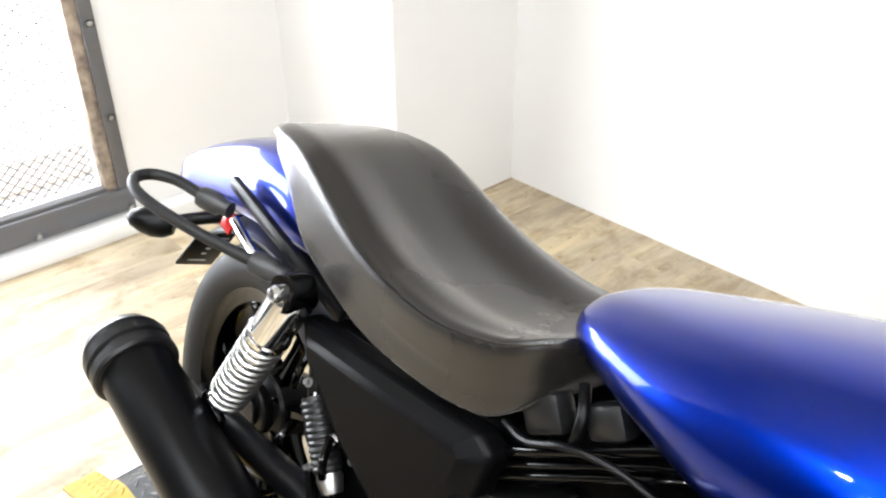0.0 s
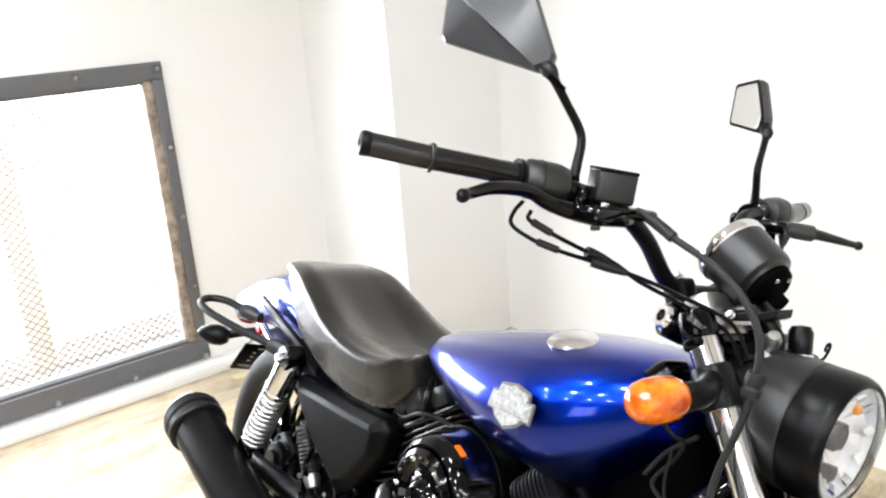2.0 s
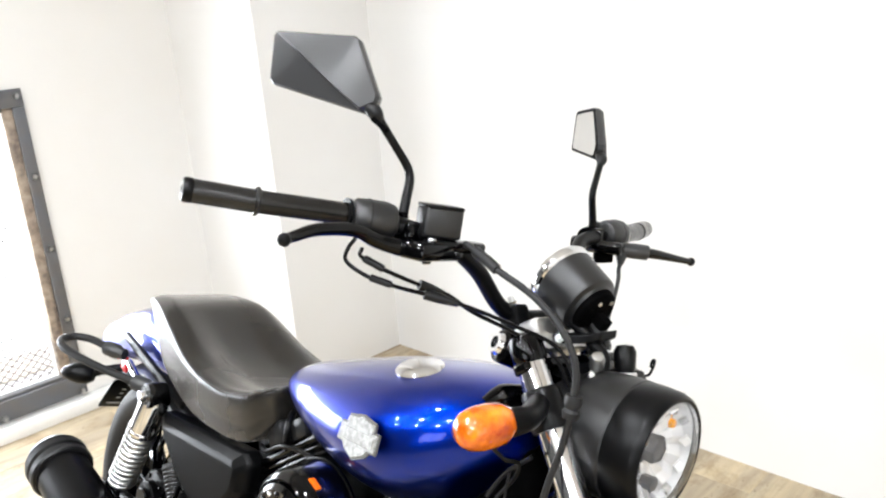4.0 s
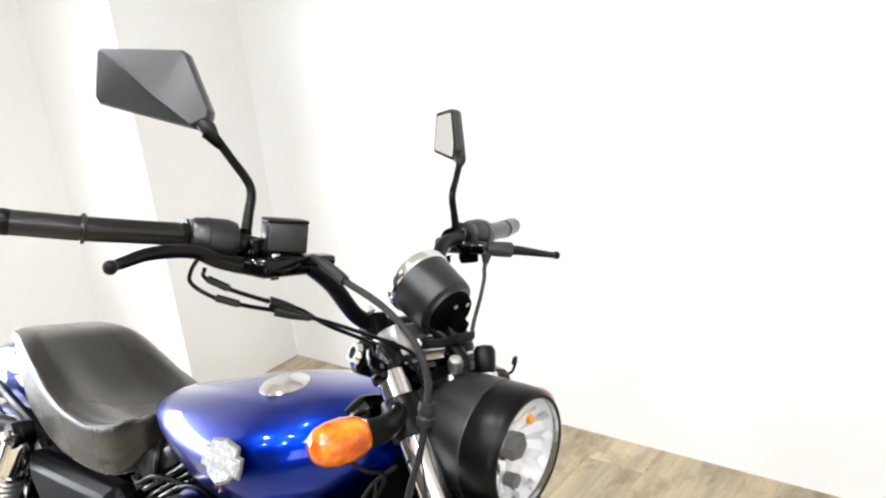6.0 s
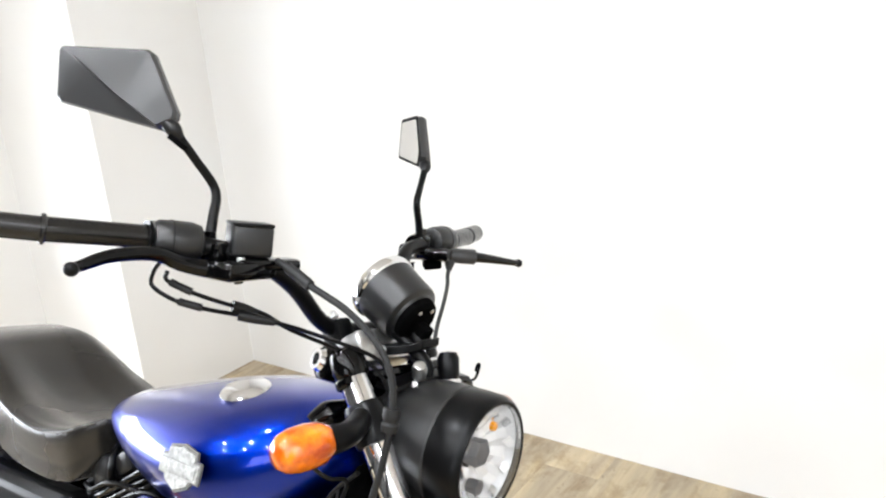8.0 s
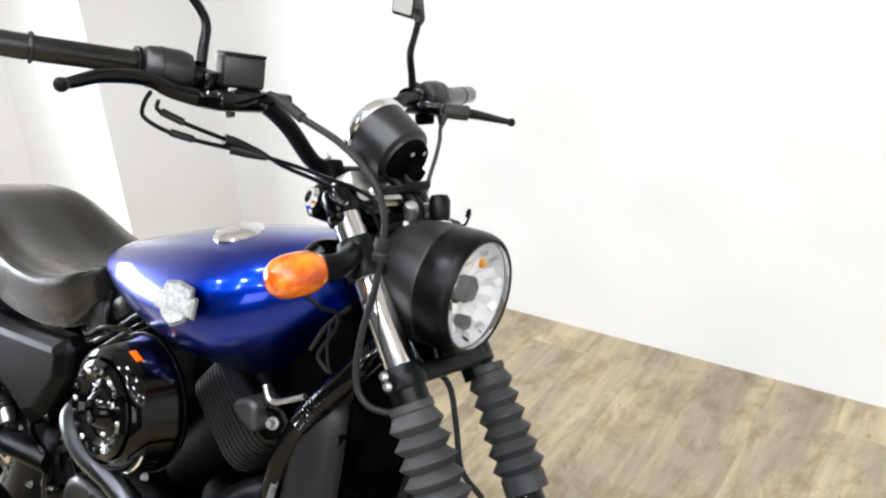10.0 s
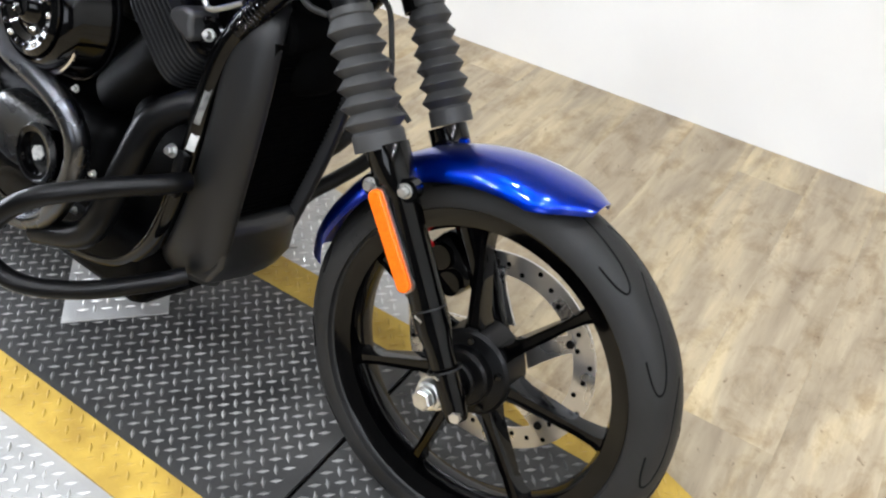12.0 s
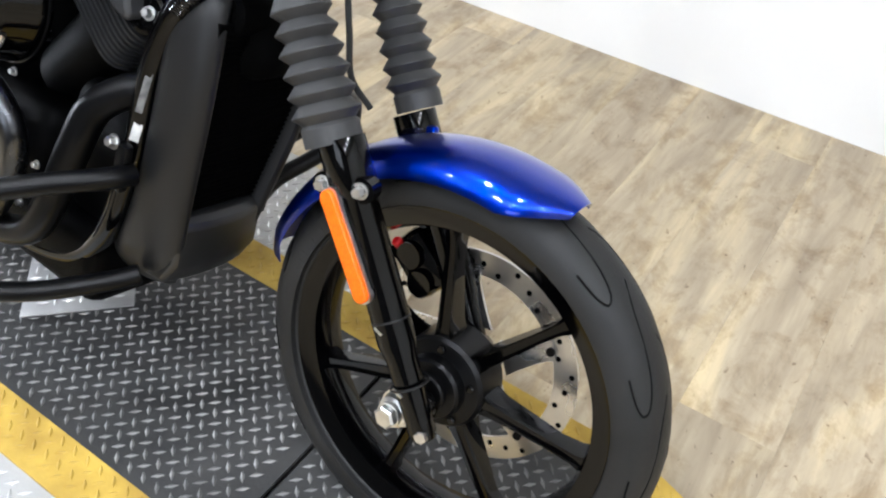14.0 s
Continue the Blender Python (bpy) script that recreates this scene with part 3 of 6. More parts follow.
bike.matrix_world = pose(0.0186, -0.0283, 0.0855, 0, 0, -3.5) @ pose(0, 0, 0, -17, 0, 0)
FA, AXLE, RA, TR = Vector((0.80, 0.027, 0.289)), Vector((0.80, 0.014, 0.286)), Vector((-0.668, 0, 0.277)), 0.280


def tyre_profile(outer, width, bead):
    """Half-round crown, bulging sides and the bead on the rim."""
    prof = []
    w = width / 2
    for k in range(13):
        a = math.pi * (k / 12)
        prof.append((outer - 0.045 + 0.045 * math.sin(a) ** 0.8 if 0 < k < 12 else outer - 0.045, -w * math.cos(a)))
    return [(bead, -w * 0.72), (bead + 0.004, -w * 0.8), ((bead + outer - 0.045) / 2, -w * 0.98), *prof, ((bead + outer - 0.045) / 2, w * 0.98), (bead + 0.004, w * 0.8), (bead, w * 0.72)]


def wheel(name, centre, outer, width, lip, spokes, phase, label):
    bm = lathe([(lip - 0.024, -width * 0.3), (lip - 0.004, -width * 0.36), (lip, -width * 0.38), (lip + 0.003, -width * 0.36), (lip - 0.002, -width * 0.3), (lip - 0.02, -width * 0.2),
                (lip - 0.022, width * 0.2), (lip - 0.002, width * 0.3), (lip + 0.003, width * 0.36), (lip, width * 0.38), (lip - 0.004, width * 0.36), (lip - 0.024, width * 0.3),
                (lip - 0.03, width * 0.14), (lip - 0.03, -width * 0.14), (lip - 0.024, -width * 0.3)], centre, (0, 1, 0), 96)
    w = part(name, bm, BLACK_GLOSS, bike, label, sharp=30)
    part("tyre", lathe(tyre_profile(outer, width, lip - 0.001), centre, (0, 1, 0), 96), TYRE, w, "black road tyre")
    part("hub", lathe([(0, -0.064), (0.024, -0.064), (0.026, -0.061), (0.026, -0.056), (0.038, -0.054), (0.041, -0.05), (0.042, -0.037), (0.058, -0.033), (0.062, -0.028), (0.063, 0.02), (0.055, 0.03), (0.042, 0.052), (0, 0.053)], centre, (0, 1, 0), 40), BLACK_SATIN, w, sharp=30)
    for k in range(5):
        a = radians(phase + 25 + 72 * k)
        part("hub_bolt", lathe([(0, 0), (0.0055, 0), (0.0055, 0.005), (0.004, 0.0065), (0, 0.0065)], centre + Vector((math.cos(a) * 0.05, -0.0335, math.sin(a) * 0.05)), (0, -1, 0), 12), BLACK_GLOSS, w)
    for k in range(spokes):
        a = radians(phase) + 2 * math.pi * k / spokes
        d, c = Vector((math.cos(a), 0, math.sin(a))), Vector((-math.sin(a), 0, math.cos(a)))
        rings = []
        up = Vector((0, 1, 0))
        for r, half, y0, y1 in ((0.05, 0.0138, -0.03, 0.014), (0.08, 0.0098, -0.027, 0.006), (lip - 0.065, 0.0074, -0.022, 0.002), (lip - 0.04, 0.0084, -0.022, 0.006), (lip - 0.029, 0.0115, -0.022, 0.01)):
            o = centre + d * r
            rings.append([o + c * half * 0.9 + up * y0, o + c * half + up * (y0 + 0.006), o + c * half + up * y1, o - c * half + up * y1, o - c * half + up * (y0 + 0.006), o - c * half * 0.9 + up * y0,
                          o - c * half * 0.5 + up * (y0 + 0.006), o + c * half * 0.5 + up * (y0 + 0.006)])
        part("spoke", loft(rings), BLACK_GLOSS, w, sharp=25)
    return w


front_wheel = wheel("front_wheel", FA, TR, 0.092, 0.226, 7, 0, "gloss black seven-spoke front wheel")
STEER = pose(*FA, 0, 0, 2) @ pose(*(-FA))
front_wheel.matrix_local = STEER
rear_wheel = wheel("rear_wheel", RA, 0.275, 0.118, 0.197, 7, 20, "gloss black seven-spoke rear wheel")
# tread grooves, sunk lines that sweep over the crown
for k in range(13):
    for side in (-1, 1):
        pts = []
        for turn, q in ((0, 0.08), (0.05, 0.24), (0.14, 0.4), (0.27, 0.5), (0.4, 0.58), (0.5, 0.72), (0.53, 0.92), (0.47, 1.08), (0.36, 1.13)):
            a = -2 * math.pi * (k + 0.5 * (side > 0)) / 13 - turn
            r = TR - 0.045 + 0.045 * math.cos(q) ** 0.8 - 0.0011
            pts.append(FA + Vector((math.cos(a) * r, side * 0.046 * math.sin(q), math.sin(a) * r)))
        part("tread_groove", tube(pts, 0.0015, 5, 3), GROOVE, front_wheel)
# faint raised marks on the right sidewall, in three groups
for start, count in ((-112, 7), (-60, 9), (150, 6)):
    for k in range(count):
        a = radians(start + 3.1 * k)
        m = Matrix.Translation(FA + Vector((math.cos(a) * 0.2365, -0.0452, math.sin(a) * 0.2365))) @ pose(0, 0, 0, 0, -math.degrees(a), 0)
        part("sidewall_mark", box(0.009, 0.0016, 0.0075 if k % 3 else 0.0045, m), TYRE, front_wheel)
# brake disc on the left of the front wheel
bm = bmesh.new()
seg, ri, ro = 96, 0.118, 0.15
for y0, y1, a0 in ((0.052, 0.056, 0),):
    lathe([(ri, y0), (ro, y0), (ro, y1), (ri, y1)], FA, (0, 1, 0), seg, bm, closed=True)
part("brake_disc", bm, DISC_STEEL, front_wheel, "drilled steel brake disc", sharp=25)
for k in range(5):
    a = 2 * math.pi * k / 5 + 0.5
    d, c = Vector((math.cos(a), 0, math.sin(a))), Vector((-math.sin(a), 0, math.cos(a)))
    arm = [[FA + d * r + c * (s + sweep) + Vector((0, y, 0)) for s, y in ((-h, 0.049), (h, 0.049), (h, 0.053), (-h, 0.053))] for r, h, sweep in ((0.048, 0.024, 0), (0.07, 0.017, 0.003), (0.095, 0.0135, 0.009), (0.112, 0.0125, 0.013), (0.123, 0.0135, 0.014))]
    part("disc_carrier", loft(arm), DISC_STEEL, front_wheel, "grey steel disc carrier", sharp=25)
    rivet = FA + d * 0.119 + c * 0.0135 + Vector((0, 0.049, 0))
    part("disc_rivet", lathe([(0, 0), (0.006, 0), (0.006, 0.003), (0, 0.0035)], rivet, (0, -1, 0), 14), BLACK_SATIN, front_wheel)
bm = bmesh.new()
for k in range(36):
    a = 2 * math.pi * k / 36
    r = (0.126, 0.134, 0.142)[k % 3]
    lathe([(0, 0.0512), (0.0038, 0.0512), (0.0038, 0.0518), (0, 0.0519)], FA + Vector((math.cos(a) * r, 0, math.sin(a) * r)), (0, 1, 0), 10, bm)
part("drill_holes", bm, DARK_CORE, front_wheel, kind="stuff")

# fork: axis rakes back 34.6 degrees
UP = Vector((-0.568, 0, 0.823))
AHEAD = Vector((0.823, 0, 0.568))
GAITER_UP = Vector((-0.535, 0, 0.845))


def leg(z, side, off=0.0):
    return Vector((0.84 - 0.69 * (z - 0.288) - (0.016 if side > 0 else 0), side * (0.064 if side > 0 else 0.09), z)) + AHEAD * off


for side in (-1, 1):
    part("fork_slider", lathe([(0, 0.022), (0.013, 0.022), (0.016, 0.03), (0.0185, 0.12), (0.0225, 0.14), (0.0225, 0.31), (0.027, 0.316), (0.027, 0.372), (0, 0.372)], leg(0.262, side), UP, 28), BLACK_GLOSS, bike, "gloss black fork slider")
    part("axle_lug", lathe([(0, -0.016), (0.019, -0.016), (0.021, -0.012), (0.021, 0.012), (0.019, 0.016), (0, 0.016)], AXLE + Vector((0.012, side * 0.076, 0)), (0, 1, 0), 24), BLACK_GLOSS, bike)
    prof = []
    n = 6
    for k in range(n):
        h = 0.012 + k * 0.0218
        w = 0.0075 * (n - k) / n
        prof += [(0.026 + w, h), (0.0365 + w, h + 0.0095), (0.0365 + w, h + 0.0108)]
    prof = [(0.028, -0.012), (0.037, -0.012), (0.037, 0.008), *prof, (0.029, 0.146), (0.031, 0.148), (0.031, 0.157), (0.0, 0.157)]
    slim = 0.79 if side > 0 else 0.88
    part("gaiter", lathe([(q * slim, h) for q, h in prof], leg(0.570, side) + (Vector((-0.003, 0.008, 0.012)) if side > 0 else Vector((-0.012, 0, 0))), GAITER_UP, 40), GAITER, bike, "black rubber concertina fork gaiter", sharp=18)
    boss = part("clamp_boss", lathe([(0.019, -0.032), (0.0225, -0.032), (0.0225, -0.007), (0.0255, -0.006), (0.0265, -0.003), (0.0265, 0.017), (0.0245, 0.021), (0.019, 0.021)], leg(0.724, side) + Vector((0, 0.005 if side > 0 else 0, 0)), UP, 28), BLACK_SATIN, bike, "black fork clamp boss", sharp=30)
    for dz in (0.0, 0.012):
        bolt("bolt", leg(0.724, side) + UP * dz + Vector((-0.004, -0.027, 0)), (-0.1, -1, 0.1), 0.0042, 0.005, boss)
    part("fork_tube", lathe([(0, 0), (0.0185, 0), (0.0185, 0.25), (0.016, 0.253), (0, 0.253)], leg(0.712, side), UP, 28), CHROME, bike, "chromed fork tube")
    part("fork_cap", lathe([(0.0185, -0.02), (0.022, -0.014), (0.0225, 0.006), (0.019, 0.014), (0.012, 0.018), (0, 0.019)], leg(0.916, side), UP, 20), BLACK_GLOSS, bike, sharp=30)
# axle end, pinch bolts, fender bolts
nut = AXLE + Vector((0, -0.097, 0.002))
part("axle_nut", lathe([(0, -0.02), (0.0205, -0.02), (0.0215, -0.017), (0.0195, -0.006), (0.0155, -0.004), (0.0155, 0.002), (0.0, 0.002)], nut + Vector((-0.002, -0.016, 0)), (0, -1, 0), 28), STEEL, bike, "zinc-plated axle nut", sharp=25)
part("axle_head", lathe([(0, 0.0), (0.0145, 0.0), (0.0145, 0.007), (0.012, 0.0095), (0, 0.0095)], nut + Vector((-0.002, -0.0185, 0)), (0, -1, 0), 6), STEEL, bike, sharp=25)
part("axle_washer", lathe([(0, 0), (0.0235, 0), (0.0235, 0.004), (0, 0.004)], nut + Vector((-0.002, 0.004, 0)), (0, -1, 0), 32), STEEL, bike)
bolt("bolt", (0.843, -0.092, 0.29), (0.3, -1, 0.0), 0.0085, 0.014, bike)
for p in ((0.698, -0.098, 0.533), (0.652, -0.104, 0.522)):
    part("mount_ear", lathe([(0, -0.01), (0.014, -0.01), (0.014, 0.008), (0, 0.008)], p, (0.2, -1, 0), 20), BLACK_GLOSS, bike)
    bolt("bolt", Vector(p) + Vector((0, -0.01, 0)), (0.2, -1, 0), 0.0066, 0.009, bike)
# silver ticks on the right slider
for z in (0.392, 0.33):
    part("slider_tick", box(0.012, 0.003, 0.003, Matrix.Translation(leg(z, -1) + Vector((-0.004, -0.0215 if z > 0.35 else -0.0185, 0))) @ pose(0, 0, 0, 0, 14, 0), chamfer=0.0006), STEEL, bike)
# orange reflector on the right slider
a, b = Vector((0.664, -0.122, 0.523)), Vector((0.744, -0.122, 0.4216))
outline = [(0.0098 * math.cos(t), 0.0545 * (1 if math.sin(t) > 0 else -1) + 0.0098 * math.sin(t)) for t in [2 * math.pi * k / 24 for k in range(24)]]
r, u, t = basis(b - a, (0, 1, 0))
m = Matrix((r, t, r.cross(t))).transposed().to_4x4()
m.translation = (a + b) / 2
part("reflector", prism(outline, 0.008, m), ORANGE_REFLECTOR, bike, "long orange side reflector", sharp=30, bevel=0.002)
part("reflector_base", prism([(x * 1.2, y * 1.03) for x, y in outline], 0.006, Matrix.Translation((0, 0.005, 0)) @ m), STEEL, bike, "silver reflector surround")
part("reflector_mount", box(0.02, 0.02, 0.1, along(a + Vector((0.005, 0.016, 0)), b + Vector((0.005, 0.016, 0))), chamfer=0.003), BLACK_GLOSS, bike)
# pairs of clips on the lower slider
for z in (0.40, 0.335):
    part("line_clip", lathe([(0.0205, -0.0012), (0.0228, -0.0012), (0.0228, 0.0012), (0.0205, 0.0012)], leg(z, -1), UP, 24, closed=True), GREY_PLASTIC, bike)
# caliper on the left
bm = box(0.085, 0.05, 0.06, pose(0.70, 0.07, 0.39, 0, 35, 0), chamfer=0.01)
lathe([(0, -0.014), (0.018, -0.014), (0.02, 0), (0.018, 0.014), (0, 0.014)], (0.69, 0.05, 0.40), (0, 1, 0), 20, bm)
lathe([(0, -0.014), (0.018, -0.014), (0.02, 0), (0.018, 0.014), (0, 0.014)], (0.715, 0.05, 0.37), (0, 1, 0), 20, bm)
caliper = part("brake_caliper", bm, BLACK_GLOSS, bike, "black front brake caliper")
part("caliper_badge", lathe([(0, 0), (0.007, 0), (0.007, 0.012), (0.005, 0.014), (0, 0.014)], (0.668, 0.05, 0.40), (-0.3, -0.6, 0.6), 14), RED_REFLECTOR, caliper, "small red cap")

# triple clamps
def clamp(name, z, width, depth, thick, mat):
    mid = leg(z, 0) + Vector((-0.004, -0.012, 0))
    outline = []
    for k in range(40):
        t = 2 * math.pi * k / 40
        outline.append(((depth / 2) * math.copysign(abs(math.sin(t)) ** 0.6, math.sin(t)), (width / 2) * math.copysign(abs(math.cos(t)) ** 0.5, math.cos(t))))
    m = Matrix((AHEAD, Vector((0, 1, 0)), UP)).transposed().to_4x4()
    m.translation = mid
    return part(name, prism(outline, thick, m), mat, bike, sharp=30, bevel=0.004)


clamp("lower_fork_clamp", 0.726, 0.205, 0.036, 0.022, BLACK_SATIN)
clamp("upper_fork_clamp", 0.895, 0.2, 0.044, 0.014, BLACK_GLOSS)
part("steering_head", lathe([(0, -0.09), (0.034, -0.09), (0.034, 0.09), (0, 0.09)], leg(0.81, 0, -0.05), UP, 24), BLACK_GLOSS, bike)

# front fender
rings = []
for k in range(25):
    u = k / 24
    a = radians(71.5 + 99.5 * u)
    r = 0.306 - 0.006 * u
    w = 0.066 * min(1.0, (0.18 + u * 9) ** 0.6) * (1.0 if u < 0.9 else 1.0 - (u - 0.9) * 3)
    drop = 0.036 if 0.12 < u else 0.036 * (0.3 + 5.8 * u)
    d = Vector((math.cos(a), 0, math.sin(a)))
    ring = []
    for i in range(13):
        v = i / 12 * 2 - 1
        ring.append(Vector((0.797, 0.02, 0.289)) + d * (r - drop * abs(v) ** 2.3) + Vector((0, w * math.sin(v * 1.25) / math.sin(1.25), 0)))
    rings.append(ring + [q - d * 0.0035 for q in ring[::-1]])
part("front_fender", loft(rings), BLUE, bike, "metallic blue front fender", sharp=50)
part("fender_bracket", box(0.035, 0.012, 0.03, pose(0.662, 0.055, 0.55, 0, -20, 0), chamfer=0.005), BLUE, bike)

# headlight
HL, HA = Vector((0.556, -0.003, 0.8255)), Vector((0.9965, 0.05, -0.03)).normalized()
part("headlight_shell", lathe([(0, -0.15), (0.03, -0.148), (0.052, -0.138), (0.065, -0.115), (0.073, -0.085), (0.0765, -0.058), (0.0772, -0.036), (0.076, -0.034), (0.0, -0.034)], HL, HA, 56), BLACK_MATT, bike, "satin black headlight shell", sharp=30)
part("headlight_bezel", lathe([(0.0765, -0.0335), (0.077, -0.032), (0.0775, -0.014), (0.077, 0.003), (0.0745, 0.011), (0.071, 0.0145), (0.0675, 0.014), (0.066, 0.004), (0.0765, -0.0335)], HL, HA, 56), BLACK_SATIN, bike, "black headlight bezel")
# reflector bowl pressed in flat flutes
bm = bmesh.new()
r_, u_, a_ = basis(HA)
rings = []
for rad, h in ((0.0665, 0.006), (0.06, -0.006), (0.048, -0.014), (0.032, -0.019), (0.018, -0.021)):
    rings.append([HL + a_ * (h + (0.004 if k % 2 else 0.0) * (rad < 0.066)) + (r_ * math.cos(math.pi * k / 14) + u_ * math.sin(math.pi * k / 14)) * rad for k in range(28)])
lamp = part("headlight_reflector", loft(rings, cap=False), REFLECTOR, bike, "bright fluted headlight reflector", sharp=12)
part("headlight_glass", lathe([(0.0667, 0.008), (0.066, 0.014), (0.052, 0.021), (0.028, 0.0255), (0.0, 0.0265), (0.0, 0.0235), (0.028, 0.0225), (0.052, 0.018), (0.0645, 0.011), (0.0667, 0.008)], HL, HA, 56), GLASS, bike, "clear headlight lens").visible_shadow = False
part("projector", lathe([(0.0165, -0.022), (0.018, -0.004), (0.016, -0.001), (0.013, -0.003), (0.0, 0.0)], HL + Vector((0.002, -0.001, 0.004)), HA, 6), FRAME_STEEL, lamp)
part("bulb_shield", lathe([(0.0085, -0.018), (0.0095, -0.002), (0.0, 0.0)], HL + Vector((0.004, -0.002, -0.037)), HA, 6), FRAME_STEEL, lamp)
for k in range(10):
    t = 2 * math.pi * k / 10 + 0.2
    q = HL + a_ * 0.004 + (r_ * math.cos(t) + u_ * math.sin(t)) * 0.0525
    part("reflector_facet", lathe([(0, 0.0), (0.0085, 0.0), (0.0075, 0.003), (0, 0.0042)], q, a_ * 0.8 - (r_ * math.cos(t) + u_ * math.sin(t)) * 0.6, 4), CHROME if k % 3 else REFLECTOR, lamp, sharp=20)
part("position_bulb", lathe([(0, 0.0), (0.006, 0.0), (0.0055, 0.005), (0, 0.008)], HL + a_ * 0.002 + u_ * 0.038 + r_ * 0.008, a_, 12), AMBER_GLOW, lamp, "small amber position bulb")
for side in (-1, 1):
    part("fork_collar", lathe([(0.0186, 0.0), (0.0235, 0.0), (0.0245, 0.004), (0.0245, 0.046), (0.0225, 0.05), (0.0186, 0.05)], leg(0.832, side), UP, 24), BLACK_SATIN, bike)

# front turn signals
for side in (-1, 1):
    c = Vector((0.456, -0.2, 0.846)) if side < 0 else Vector((0.446, 0.189, 0.825))
    sig = part("turn_signal", lathe([(0, -0.041), (0.012, -0.0385), (0.019, -0.0315), (0.0236, -0.02), (0.0252, -0.006), (0.0246, 0.012), (0.0212, 0.025), (0.0142, 0.033), (0.0, 0.0365)], c, (-0.12, side * 1, -0.12), 36), AMBER, bike, "amber bullet front turn signal")
    part("signal_bulb", lathe([(0, -0.012), (0.009, -0.01), (0.011, 0.004), (0, 0.012)], c, (0.3, side, 0.1), 16), ORANGE_REFLECTOR, sig)
    part("signal_stalk", tube([c + Vector((0.008, -side * 0.03, 0.004)), c + Vector((0.012, -side * 0.06, 0.01)), leg(0.865, side)], 0.0135, 14, 5, radii=[0.017, 0.0145, 0.0135]), BLACK_SATIN, sig, "black signal stalk")

# handlebar and controls
bar_pts = [(0.228, -0.452, 1.056), (0.251, -0.393, 1.053), (0.2635, -0.34, 1.0515), (0.276, -0.288, 1.05), (0.30, -0.245, 1.046), (0.33, -0.18, 1.03), (0.335, -0.125, 1.0), (0.335, -0.075, 0.955), (0.338, -0.04, 0.94), (0.338, 0, 0.937),
           (0.338, 0.04, 0.94), (0.318, 0.075, 0.958), (0.29, 0.125, 1.003), (0.262, 0.17, 1.035), (0.25, 0.22, 1.045), (0.242, 0.27, 1.05), (0.234, 0.322, 1.053), (0.17, 0.475, 1.059)]
part("handlebar", tube(bar_pts, 0.0108, 16, 8), BLACK_SATIN, bike, "black handlebar")


def rounded(cs, cut):
    out = []
    for i, c in enumerate(cs):
        for nb in (cs[i - 1], cs[(i + 1) % len(cs)]):
            out.append(c + (nb - c).normalized() * min(cut, (nb - c).length * 0.4))
    return out


SIDES = {
    -1: dict(grip=((0.276, -0.288, 1.05), (0.251, -0.393, 1.053), (0.225, -0.462, 1.0565)), house=((0.283, -0.287, 1.048), (0.303, -0.236, 1.046)), perch=(0.335, -0.205, 1.021, 12),
             lever=((0.335, -0.2, 1.02), (0.327, -0.235, 1.02), (0.315, -0.27, 1.026), (0.312, -0.302, 1.036), (0.315, -0.352, 1.034), (0.321, -0.385, 1.026), (0.33, -0.402, 1.023)),
             stem=((0.298, -0.226, 1.04), (0.295, -0.22, 1.075), (0.283, -0.211, 1.107), (0.275, -0.236, 1.14), (0.266, -0.262, 1.171)),
             shell=((0.142, -0.333, 1.252), (0.231, -0.272, 1.257), (0.268, -0.256, 1.185), (0.258, -0.266, 1.167), (0.148, -0.335, 1.189))),
    1: dict(grip=((0.236, 0.308, 1.051), (0.205, 0.4, 1.056), (0.174, 0.47, 1.06)), house=((0.242, 0.295, 1.053), (0.249, 0.24, 1.05)), perch=(0.247, 0.235, 1.032, -62),
            lever=((0.292, 0.302, 1.03), (0.297, 0.325, 1.029), (0.302, 0.35, 1.027), (0.309, 0.385, 1.024), (0.314, 0.413, 1.022)),
            stem=((0.24, 0.226, 1.05), (0.243, 0.214, 1.08), (0.25, 0.196, 1.111), (0.235, 0.22, 1.14), (0.222, 0.242, 1.17)),
            shell=((0.096, 0.327, 1.253), (0.166, 0.288, 1.258), (0.222, 0.24, 1.19), (0.212, 0.25, 1.168), (0.1, 0.324, 1.184))),
}
